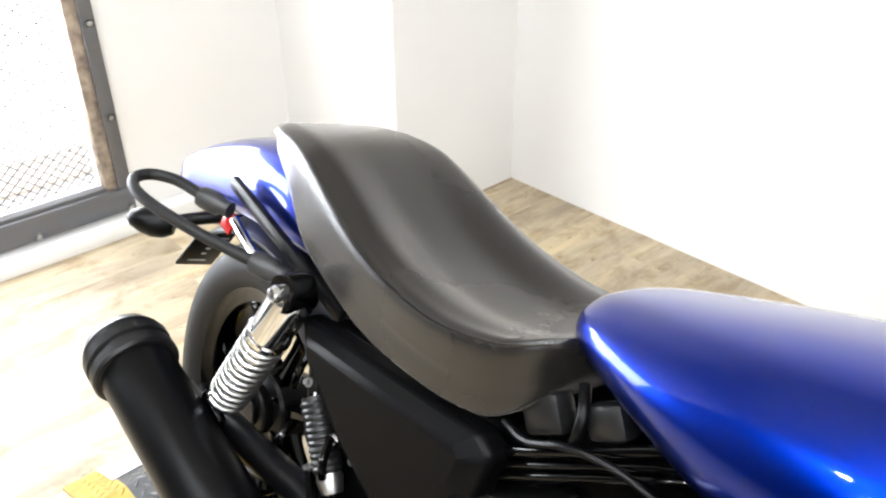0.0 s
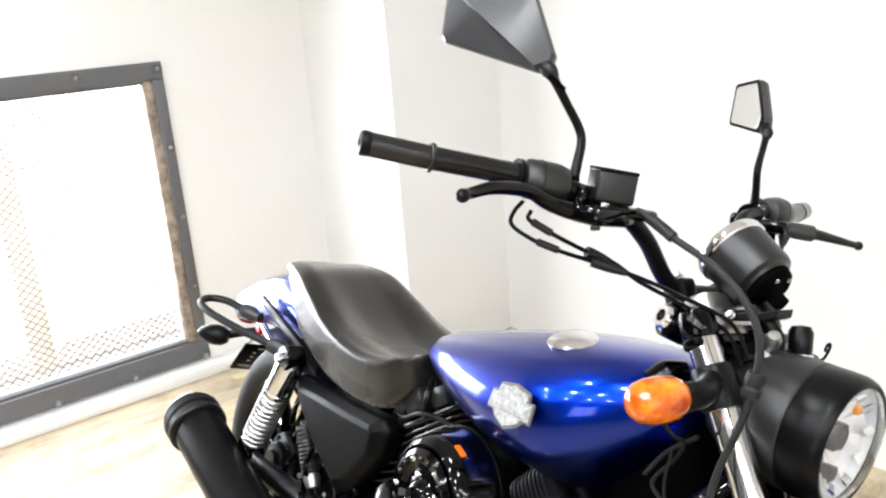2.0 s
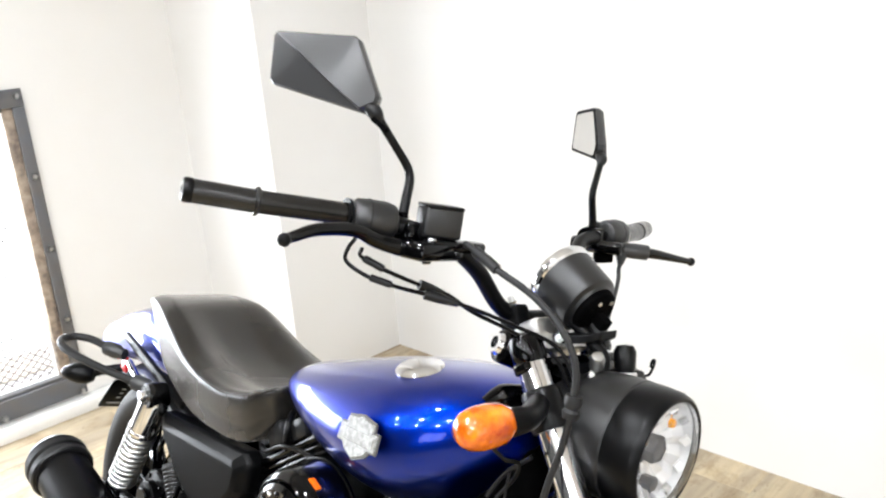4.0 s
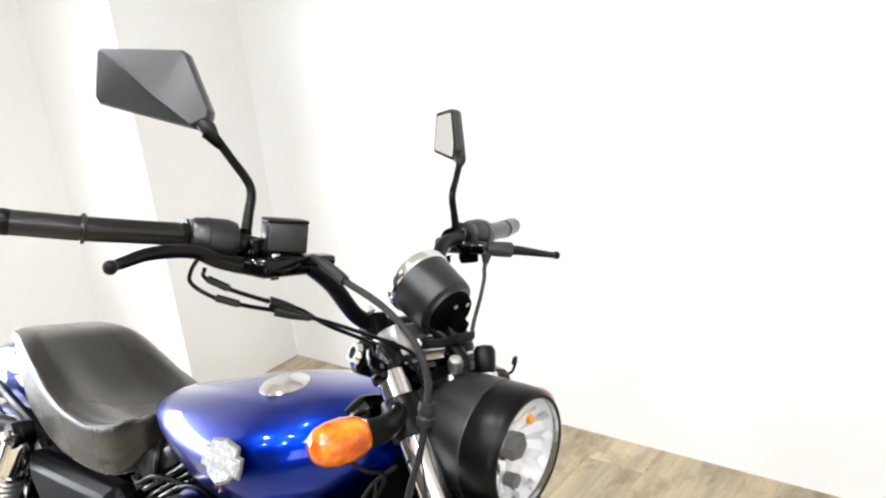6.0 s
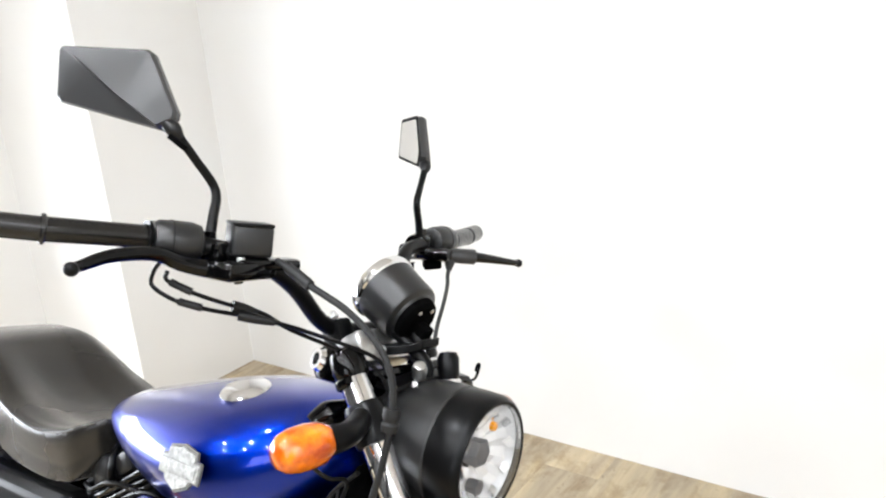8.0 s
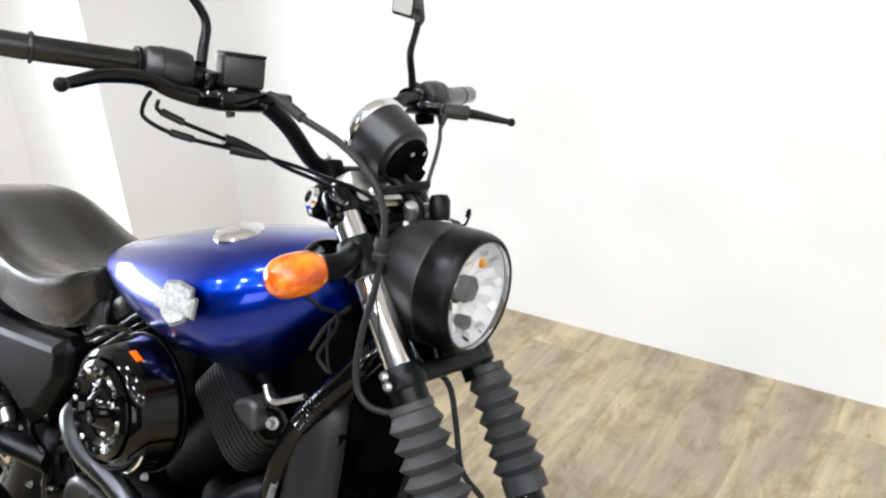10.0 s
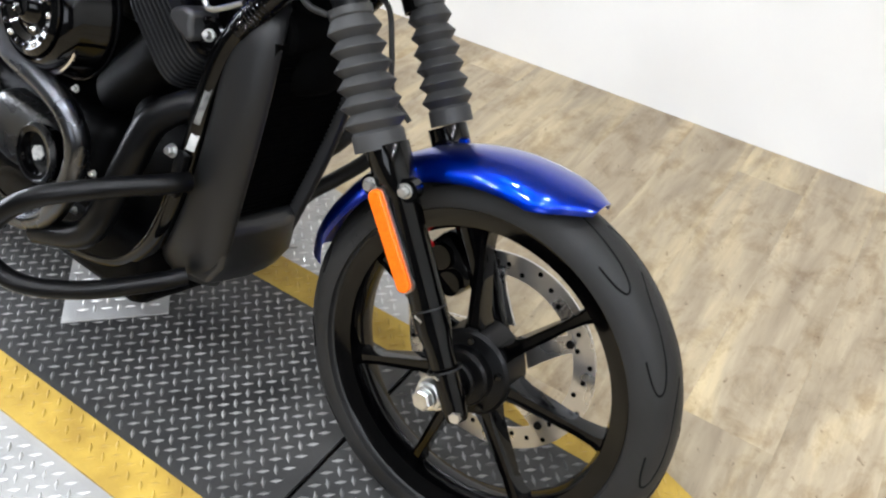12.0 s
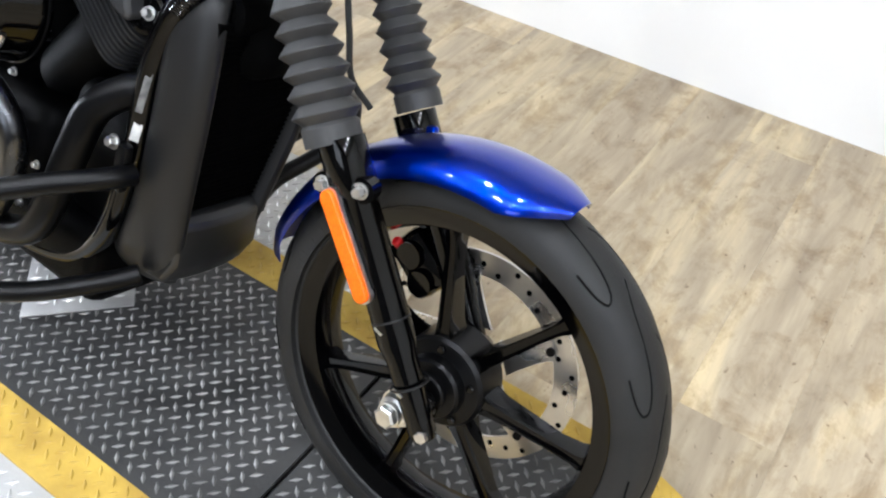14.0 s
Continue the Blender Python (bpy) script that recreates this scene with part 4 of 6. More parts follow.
for side, at in SIDES.items():
    part("bar_riser", box(0.035, 0.028, 0.05, pose(0.345, side * 0.045, 0.93, 0, -30, 0), chamfer=0.006), BLACK_SATIN, bike)
    bolt("bolt", (0.33, side * 0.045, 0.957), UP, 0.005, 0.007, bike)
    g0, g1, g2 = [Vector(q) for q in at["grip"]]
    grip = part("grip", tube([g0, g0.lerp(g1, 0.5), g1, g1.lerp(g2, 0.5), g2], 0.0131 if side < 0 else 0.0155, 24, 6), GRIP, bike, "black rubber handlebar grip")
    ax = (g2 - g1).normalized()
    part("grip_ring", lathe([(0.013, -0.003), (0.015, -0.0026), (0.0163, -0.001), (0.0163, 0.001), (0.015, 0.0026), (0.013, 0.003)], g1, ax, 28, closed=True), GRIP if side < 0 else DARK_CORE, grip)
    part("grip_end", lathe([(0.013, -0.006), (0.0136, -0.0045), (0.0138, 0.002), (0.0125, 0.0045), (0.009, 0.0055), (0.0, 0.005)], g2, ax, 28), BLACK_SATIN, grip)
    # near-black disc standing in for the shaded hole in the bar end
    part("bar_end_hole", lathe([(0.0045, 0.0045), (0.0045, 0.0058), (0.0, 0.0059)], g2, ax, 18), DARK_CORE, grip)
    for k in (0.0, 0.005):
        part("grip_collar", lathe([(0.014, -0.0015), (0.0185, -0.0015), (0.0185, 0.0015), (0.014, 0.0015)], g0 + (g0 - g1).normalized() * (k - 0.002), (g1 - g0).normalized(), 28, closed=True), STEEL if k else BLACK_SATIN, grip)
    h0, h1 = [Vector(q) for q in at["house"]]
    sw = part("switch_housing", lathe([(0, 0), (0.019, 0), (0.0225, 0.004), (0.0235, 0.02), (0.0235, 0.04), (0.0205, 0.05), (0.014, 0.053), (0, 0.053)], h0, h1 - h0, 24), BLACK_MATT, bike, "black switch housing", sharp=40)
    part("housing_seam", lathe([(0.0225, 0.0165), (0.0242, 0.017), (0.0242, 0.0185), (0.0225, 0.019)], h0, h1 - h0, 24, closed=True), GREY_PLASTIC, sw)
    part("switch_button", box(0.012, 0.012, 0.008, Matrix.Translation(h0.lerp(h1, 0.6) + Vector((-0.018, 0, 0.012))), chamfer=0.002), DARK_CORE, sw)
    px, py, pz, turn = at["perch"]
    ball = Vector(at["lever"][-1])
    lv = part("brake_lever" if side < 0 else "clutch_lever", tube(at["lever"], 0.008, 14, 6, radii=[0.010, 0.0105, 0.0095, 0.0082, 0.0072, 0.0062, 0.005] if side < 0 else [0.0088, 0.0084, 0.0074, 0.006, 0.005]), BLACK_GLOSS, bike, "black hand lever with a ball end")
    part("lever_ball", lathe([(0.0074 * math.sin(math.pi * k / 10), -0.0074 * math.cos(math.pi * k / 10)) for k in range(11)], ball, (0, 0, 1), 20), BLACK_SATIN, lv)
    part("lever_perch", box(0.042, 0.085, 0.022, pose(px, py, pz, 0, 0, turn), chamfer=0.007), BLACK_GLOSS, bike)
    bolt("bolt", (px + 0.01, py + side * 0.01, 1.031), (0, 0, 1), 0.005, 0.005, bike)
    bolt("bolt", (px - 0.02, py - side * 0.012, 1.01), (0.3, 0, -1), 0.006, 0.009, bike, BLACK_GLOSS)
    mir = part("mirror_stem", tube(at["stem"], 0.0055, 12, 6, radii=[0.0068, 0.006, 0.0056, 0.0052, 0.0056]), BLACK_SATIN, bike, "bent black mirror stem")
    end = Vector(at["stem"][-1])
    inner = end.lerp(sum((Vector(q) for q in at["shell"]), Vector()) / 5, 0.3)
    part("mirror_neck", tube([end.lerp(Vector(at["stem"][-2]), 0.3), end, inner], 0.008, 12, 4, radii=[0.0056, 0.0095, 0.007]), GREY_PLASTIC, mir)
    part("mirror_mount", box(0.03, 0.034, 0.026, Matrix.Translation(Vector(at["stem"][0]).lerp(Vector((px, py, pz + 0.01)), 0.3)) @ pose(0, 0, 0, 0, 0, turn), chamfer=0.006), BLACK_GLOSS, mir)
    part("stem_nut", lathe([(0, 0), (0.009, 0), (0.009, 0.014), (0.007, 0.018), (0, 0.018)], Vector(at["stem"][0]) + Vector((0, 0, 0.002)), (0, 0, 1), 6), BLACK_GLOSS, mir)
    corners = [Vector(q) for q in at["shell"]]
    mid = sum(corners, Vector()) / 5
    nrm = (corners[1] - corners[0]).cross(corners[4] - corners[0]).normalized()
    if nrm.x < 0:
        nrm = -nrm
    rim = rounded(corners, 0.005)
    ring0 = [q - nrm * 0.008 for q in rim]
    ring1 = [q + nrm * 0.002 for q in rim]
    ring2 = [mid + (q - mid) * 0.95 + nrm * 0.008 for q in rim]
    bm = loft([ring0, ring1, ring2], cap=False)
    # the back: two planes that meet in a crease from the top outer corner to the stem
    hi = [mid + (corners[1] - mid) * 0.6 + nrm * 0.0125, mid + (corners[4] - mid) * 0.45 + nrm * 0.012]
    c0, c1 = corners[0] * 0.93 + mid * 0.07 + nrm * 0.008, corners[3] * 0.88 + mid * 0.12 + nrm * 0.011
    ridge = [c0, c0.lerp(c1, 0.35) + nrm * 0.012, c0.lerp(c1, 0.7) + nrm * 0.013, c1 + nrm * 0.004]
    rv = [bm.verts.new(q) for q in ridge]
    ring = [v for v in bm.verts if any((v.co - q).length < 1e-6 for q in ring2)]
    order = sorted(range(len(ring)), key=lambda k: math.atan2((ring[k].co - mid).dot((corners[1] - corners[0]).normalized()), (ring[k].co - mid).dot((corners[0] - corners[4]).normalized())))
    loop = [ring[k] for k in order]
    near = [min(range(4), key=lambda j: (v.co - ridge[j]).length) for v in loop]
    for k in range(len(loop)):
        a, b = loop[k], loop[(k + 1) % len(loop)]
        ja, jb = near[k], near[(k + 1) % len(loop)]
        if ja == jb:
            bm.faces.new((a, b, rv[ja]))
        else:
            step = 1 if jb > ja else -1
            bm.faces.new((a, b, rv[jb]))
            for j in range(ja, jb, step):
                bm.faces.new((a, rv[j + step], rv[j]))
    part("mirror_shell", bm, MIRROR_SHELL, mir, "dark grey angular mirror shell", sharp=16)
    slot = c0.lerp(c1, 0.74) + nrm * 0.0165 + (corners[1] - corners[0]).normalized() * 0.004
    if side < 0:
        part("mirror_slot", box(0.006, 0.008, 0.022, along(slot, slot + (c1 - c0), nrm)), DARK_CORE, mir)
    part("mirror_glass", loft([[mid + (q - mid) * 0.86 - nrm * 0.0085 for q in rim], [mid + (q - mid) * 0.86 - nrm * 0.0098 for q in rim]]), MIRROR, mir, "mirror glass")

# brake fluid reservoir on the right
res = part("brake_reservoir", box(0.036, 0.048, 0.036, pose(0.328, -0.192, 1.054, 0, 0, -22), chamfer=0.004), BLACK_MATT, bike, "square black brake fluid reservoir", sharp=50)
part("reservoir_lid", box(0.0362, 0.0482, 0.005, pose(0.328, -0.192, 1.0725, 0, 0, -22), chamfer=0.002), BLACK_SATIN, res)
part("reservoir_foot", box(0.026, 0.09, 0.014, pose(0.34, -0.175, 1.028, 0, 0, 0), chamfer=0.005), BLACK_GLOSS, res)
# clutch perch on the left
perch = part("clutch_perch", tube([(0.236, 0.214, 1.031), (0.252, 0.243, 1.03), (0.268, 0.268, 1.03), (0.281, 0.286, 1.03), (0.294, 0.306, 1.03)], 0.012, 18, 5, radii=[0.0125, 0.011, 0.0115, 0.0128, 0.0128]), MIRROR_SHELL, bike, "grey cast clutch lever perch", sharp=50)
part("perch_clamp", lathe([(0.011, -0.012), (0.0165, -0.012), (0.0175, -0.009), (0.0175, 0.009), (0.0165, 0.012), (0.011, 0.012)], (0.238, 0.222, 1.043), (-0.2, 0.95, 0.1), 22, closed=True), BLACK_GLOSS, perch)
part("clamp_bolt", lathe([(0.0042, 0.0), (0.0042, 0.006), (0.0, 0.0065)], (0.241, 0.205, 1.028), (0.75, -0.5, 0.1), 10), STEEL, perch)
part("cable_boss", lathe([(0.0, 0.01), (0.0095, 0.01), (0.0095, -0.006), (0.007, -0.014), (0.0045, -0.022), (0.0, -0.022)], (0.27, 0.272, 1.026), (-0.15, 0.2, 1), 18), MIRROR_SHELL, perch)
part("clutch_switch", box(0.022, 0.03, 0.026, pose(0.25, 0.25, 1.018, 10, 12, -40), chamfer=0.004), DARK_CORE, perch)

# instrument
GC, GA = Vector((0.394, 0.004, 0.986)), Vector((-0.88, 0.0, 0.475))
gauge = part("instrument_housing", lathe([(0, -0.034), (0.032, -0.034), (0.0335, -0.031), (0.0405, -0.0275), (0.0418, -0.024), (0.0447, 0.026), (0.0, 0.026)], GC, GA, 48), BLACK_MATT, bike, "round black instrument housing", sharp=22)
part("instrument_ring", lathe([(0.0448, 0.024), (0.0468, 0.026), (0.0472, 0.033), (0.0452, 0.038), (0.0417, 0.038), (0.0407, 0.032)], GC, GA, 48), CHROME, gauge, "chrome instrument ring")
part("instrument_face", lathe([(0.0428, 0.0322), (0, 0.0328)], GC, GA, 48), DARK_CORE, gauge)
g_r, g_u, g_a = basis(GA)
part("instrument_back", lathe([(0.032, -0.0345), (0.030, -0.0425), (0.024, -0.047), (0, -0.048)], GC, GA, 36), DARK_CORE, gauge, sharp=25)
part("instrument_socket", box(0.026, 0.018, 0.016, Matrix.Translation(GC - g_a * 0.053 - g_u * 0.004) @ pose(0, 0, 0, 0, 28, 0), chamfer=0.003), DARK_CORE, gauge)
part("socket_boot", tube([GC - g_a * 0.05 - g_u * 0.012, GC - g_a * 0.064 - g_u * 0.02, GC - g_a * 0.066 - g_u * 0.045], 0.0075, 10, 5, radii=[0.009, 0.008, 0.006]), RUBBER, gauge)
for du, dr in ((0.017, 0.012), (0.019, -0.01)):
    part("case_screw", lathe([(0, 0), (0.003, 0), (0.003, 0.002), (0, 0.0025)], GC - g_a * 0.046 + g_u * du + g_r * dr, -g_a, 10), STEEL, gauge)
part("warning_lens", lathe([(0, 0), (0.0095, 0), (0.008, 0.003), (0, 0.004)], GC - g_a * 0.031 - g_u * 0.012 - g_r * 0.034, -g_a - g_r * 0.6 - g_u * 0.2, 16), WHITE_STICKER, gauge)
part("handlebar_clamp", box(0.06, 0.12, 0.045, pose(0.372, 0.0, 0.918, 0, -30, 0), chamfer=0.01), STEEL, bike, "brushed metal handlebar clamp")
part("stem_nut", lathe([(0, -0.03), (0.02, -0.03), (0.02, 0.0), (0.015, 0.006), (0, 0.007)], leg(0.905, 0, -0.045), UP, 6), BLACK_GLOSS, bike)
bracket = part("instrument_bracket", loft([[Vector((x, y0, z)), Vector((x, y1, z + 0.003)), Vector((x, y1, z + 0.014)), Vector((x, y0, z + 0.012))] for x, y0, y1, z in ((0.38, -0.03, 0.03, 0.922), (0.4, -0.036, 0.036, 0.919), (0.42, -0.032, 0.04, 0.923), (0.44, -0.022, 0.036, 0.928), (0.452, -0.008, 0.026, 0.934))]), BLACK_SATIN, bike, "black instrument bracket", sharp=40, bevel=0.002)
part("bracket_leg", tube([(0.405, -0.01, 0.95), (0.42, -0.004, 0.94), (0.45, 0.004, 0.915), (0.455, 0.004, 0.895)], 0.009, 12, 5), BLACK_SATIN, bracket)
bolt("bolt", (0.41, -0.036, 0.928), (0.1, -0.9, 0.3), 0.0042, 0.005, bike)
part("yoke_plug", lathe([(0, -0.028), (0.0115, -0.028), (0.0135, -0.022), (0.0145, 0.0), (0.011, 0.007), (0, 0.009)], (0.463, 0.034, 0.922), (-0.25, 0.1, 0.95), 20), BLACK_SATIN, bike)
part("plug_skirt", lathe([(0.0142, -0.036), (0.0155, -0.034), (0.0155, -0.027), (0.013, -0.026), (0.013, -0.036)], (0.463, 0.034, 0.922), (-0.25, 0.1, 0.95), 20), CHROME, bike)
part("headlight_bracket", loft([[Vector((x, y, z)), Vector((x + 0.004, y, z + 0.007)), Vector((x + 0.03, y, z + 0.004)), Vector((x + 0.032, y, z - 0.002))] for x, y, z in ((0.425, -0.06, 0.888), (0.432, -0.02, 0.896), (0.436, 0.04, 0.897), (0.433, 0.085, 0.888), (0.43, 0.1, 0.876))]), BLACK_SATIN, bike, "black headlight bracket", sharp=40)
bolt("bolt", (0.463, -0.03, 0.893), (0.7, -0.5, 0.4), 0.0045, 0.006, bike)
part("yoke_cap", lathe([(0, -0.018), (0.0085, -0.018), (0.0097, -0.004), (0.0073, 0.003), (0, 0.005)], (0.467, -0.028, 0.918), (0.35, -0.5, 0.8), 20), STEEL, bike)
part("hook_bracket", tube([(0.455, 0.085, 0.884), (0.462, 0.098, 0.886), (0.4655, 0.1, 0.894), (0.4675, 0.1, 0.904), (0.4665, 0.1, 0.908), (0.4635, 0.1, 0.905), (0.4625, 0.1, 0.897)], 0.0019, 8, 6), BLACK_SATIN, bike)
ign = part("ignition_lock", lathe([(0, -0.022), (0.02, -0.022), (0.023, -0.01), (0.023, 0.018), (0.014, 0.024), (0, 0.024)], (0.372, -0.075, 0.905), (-0.3, -0.9, 0.3), 22), BLACK_GLOSS, bike)
part("ignition_bezel", lathe([(0.008, 0.024), (0.015, 0.024), (0.013, 0.03), (0.008, 0.03)], (0.372, -0.075, 0.905), (-0.3, -0.9, 0.3), 22, closed=True), CHROME, ign)

# cables and hoses
part("brake_hose", tube([(0.352, -0.168, 1.033), (0.365, -0.168, 1.03), (0.404, -0.162, 1.012), (0.456, -0.153, 0.992), (0.496, -0.145, 0.964), (0.517, -0.138, 0.929), (0.52, -0.135, 0.888), (0.513, -0.133, 0.834), (0.499, -0.131, 0.775), (0.498, -0.13, 0.722), (0.514, -0.125, 0.697), (0.535, -0.11, 0.69)], 0.0041, 10, 7), RUBBER, bike, "thick black brake hose")
part("brake_line", tube([(0.50, 0.0, 0.715), (0.535, 0.005, 0.7), (0.555, 0.005, 0.65), (0.575, 0.0, 0.6), (0.605, 0.01, 0.57)], 0.004, 8, 7), RUBBER, bike, "thin black brake line")
part("hose_sleeve", tube([(0.37, -0.1675, 1.028), (0.388, -0.1645, 1.02), (0.404, -0.162, 1.012)], 0.0066, 10, 5), RUBBER, bike)
part("hose_grommet", lathe([(0.0045, -0.014), (0.0092, -0.014), (0.0102, -0.006), (0.0078, -0.003), (0.0102, 0.003), (0.0092, 0.012), (0.0045, 0.012)], (0.5195, -0.135, 0.884), (0.05, 0, 1), 18), RUBBER, bike)
CABLES = (((0.262, -0.262, 1.02), (0.25, -0.262, 1.006), (0.248, -0.26, 0.99), (0.28, -0.25, 0.978), (0.304, -0.225, 0.971), (0.322, -0.19, 0.965), (0.352, -0.15, 0.957), (0.393, -0.115, 0.945), (0.439, -0.075, 0.926), (0.462, -0.06, 0.89)),
          ((0.283, -0.266, 1.012), (0.279, -0.262, 1.001), (0.303, -0.24, 0.989), (0.315, -0.195, 0.975), (0.327, -0.16, 0.966), (0.352, -0.138, 0.95), (0.393, -0.108, 0.935), (0.435, -0.075, 0.915), (0.455, -0.06, 0.88)))
for pts, a, b in zip(CABLES, (3, 1), (4, 2)):
    cable = part("throttle_cable", tube(pts, 0.0026, 8, 7), BLACK_SATIN, bike, "black throttle cable")
    p, q = Vector(pts[a]), Vector(pts[b])
    part("cable_adjuster", tube([p.lerp(q, 0.1), p.lerp(q, 0.85)], 0.0046, 10, 2), GREY_PLASTIC, cable)
    p, q = Vector(pts[a + 2]), Vector(pts[b + 2])
    part("cable_boot", tube([p.lerp(q, -0.05), p.lerp(q, 0.35), p.lerp(q, 0.8)], 0.0056, 10, 3, radii=[0.0068, 0.0064, 0.004]), GREY_PLASTIC, cable)
part("clutch_cable", tube([(0.272, 0.27, 1.006), (0.276, 0.262, 0.997), (0.287, 0.25, 0.983), (0.304, 0.222, 0.955), (0.321, 0.19, 0.926), (0.352, 0.14, 0.882), (0.39, 0.06, 0.82)], 0.0034, 10, 8), CABLE_GREY, bike, "grey-black clutch cable")
part("wiring", tube([(0.46, -0.19, 0.825), (0.45, -0.15, 0.80), (0.43, -0.1, 0.78), (0.41, -0.08, 0.75), (0.385, -0.08, 0.71), (0.40, -0.075, 0.69)], 0.0025, 8, 7), RUBBER, bike)
part("wiring", tube([(0.44, -0.09, 0.79), (0.40, -0.085, 0.755), (0.375, -0.085, 0.715)], 0.003, 8, 7), RUBBER, bike)
part("wiring", tube([(0.41, -0.09, 0.76), (0.405, -0.085, 0.72), (0.412, -0.08, 0.69), (0.43, -0.07, 0.67)], 0.0018, 6, 7), RUBBER, bike)

# ---- tank ----
TANK = [(-0.128, 0.03, 0.736, 0.70), (-0.12, 0.062, 0.745, 0.694), (-0.1, 0.09, 0.757, 0.684), (-0.06, 0.113, 0.771, 0.672), (0.0, 0.138, 0.789, 0.654), (0.07, 0.158, 0.811, 0.63), (0.15, 0.173, 0.832, 0.61), (0.22, 0.178, 0.845, 0.607),
        (0.266, 0.17, 0.851, 0.624), (0.31, 0.15, 0.854, 0.656), (0.345, 0.122, 0.851, 0.69), (0.378, 0.086, 0.843, 0.725), (0.402, 0.045, 0.828, 0.765)]


def tank_ring(x, w, zt, zb, n=32):
    """Broad shoulders above, drawn in to a narrow keel below."""
    ring = []
    zc = zb + (zt - zb) * 0.56
    for k in range(n):
        a = 2 * math.pi * k / n
        c, s = math.cos(a), math.sin(a)
        y = w * math.copysign(abs(c) ** 0.86, c)
        z = (zt - zc) * abs(s) ** 0.95 if s > 0 else -(zc - zb) * abs(s) ** 1.05
        if s < 0:
            y *= 1 - 0.46 * max(0.0, (abs(s) - 0.5) / 0.5)
        ring.append(Vector((x, y, zc + z)))
    return ring


part("fuel_tank", loft([tank_ring(*q) for q in TANK]), BLUE, bike, "metallic blue teardrop fuel tank", sharp=60, subsurf=2)
CAP = Vector((0.212, -0.078, 0.828))
capn = Vector((-0.06, -0.30, 0.95))
part("fuel_cap", lathe([(0.0, -0.012), (0.031, -0.012), (0.035, 0.0), (0.035, 0.005), (0.031, 0.009), (0.012, 0.012), (0.0, 0.0125)], CAP + capn * 0.004, capn, 40), CHROME, bike, "chrome fuel cap")
BADGE_AT = Matrix((Vector((0.998, -0.02, 0.05)).normalized(), Vector((-0.06, 0.25, 0.966)).normalized(), Vector((0.03, -0.967, 0.25)).normalized())).transposed().to_4x4()
BADGE_AT.translation = (0.224, -0.1845, 0.752)
badge = part("tank_badge", prism([(-0.029, 0.0135), (-0.027, 0.022), (-0.008, 0.0235), (0, 0.0275), (0.008, 0.0235), (0.027, 0.022), (0.029, 0.0135), (0.027, 0.0112), (0.039, 0.0112), (0.0405, -0.0112), (0.028, -0.012), (0.022, -0.0195), (0, -0.0285), (-0.022, -0.0195), (-0.028, -0.012), (-0.0405, -0.0112), (-0.039, 0.0112), (-0.027, 0.0112)],
     0.006, BADGE_AT), BADGE, bike, "silver shield-shaped tank badge", sharp=25, bevel=0.0016)
part("badge_rim", prism([(-0.0315, 0.014), (-0.029, 0.0248), (0, 0.0302), (0.029, 0.0248), (0.0315, 0.014), (0.0415, 0.0135), (0.043, -0.0135), (0.03, -0.014), (0.0235, -0.0218), (0, -0.0313), (-0.0235, -0.0218), (-0.03, -0.014), (-0.043, -0.0135), (-0.0415, 0.0135)], 0.003, BADGE_AT @ pose(0, 0, -0.0015)), FRAME_STEEL, badge)
part("badge_bar", box(0.074, 0.0165, 0.004, BADGE_AT @ pose(0, -0.0003, 0.0035), chamfer=0.0015), BADGE, badge)
part("tank_mount", tube([(0.362, -0.098, 0.83), (0.372, -0.08, 0.842), (0.385, -0.06, 0.848)], 0.016, 14, 5, radii=[0.012, 0.018, 0.014]), BLACK_GLOSS, bike, "black front tank mount")

# ---- seat ----
SEAT = [(-0.70, 0.05, 0.738, 0.0, 0.006, 0.728, 0.712), (-0.685, 0.085, 0.751, 0.0, 0.008, 0.738, 0.72), (-0.64, 0.104, 0.76, 0.0, 0.01, 0.735, 0.708), (-0.6, 0.112, 0.764, 0.0, 0.012, 0.712, 0.688), (-0.57, 0.118, 0.765, 0.0, 0.014, 0.69, 0.668), (-0.54, 0.124, 0.763, 0.002, 0.015, 0.665, 0.646),
        (-0.512, 0.128, 0.757, 0.005, 0.016, 0.65, 0.628), (-0.45, 0.135, 0.734, 0.014, 0.016, 0.645, 0.614), (-0.39, 0.141, 0.708, 0.02, 0.014, 0.639, 0.596), (-0.32, 0.144, 0.69, 0.022, 0.011, 0.631, 0.588), (-0.25, 0.144, 0.682, 0.02, 0.009, 0.627, 0.588), (-0.205, 0.142, 0.684, 0.017, 0.008, 0.629, 0.591),
        (-0.165, 0.139, 0.691, 0.014, 0.006, 0.634, 0.597), (-0.142, 0.136, 0.697, 0.011, 0.005, 0.642, 0.606), (-0.12, 0.13, 0.707, 0.008, 0.004, 0.657, 0.624), (-0.1, 0.116, 0.716, 0.004, 0.003, 0.678, 0.652), (-0.085, 0.09, 0.72, 0.0, 0.003, 0.695, 0.674)]


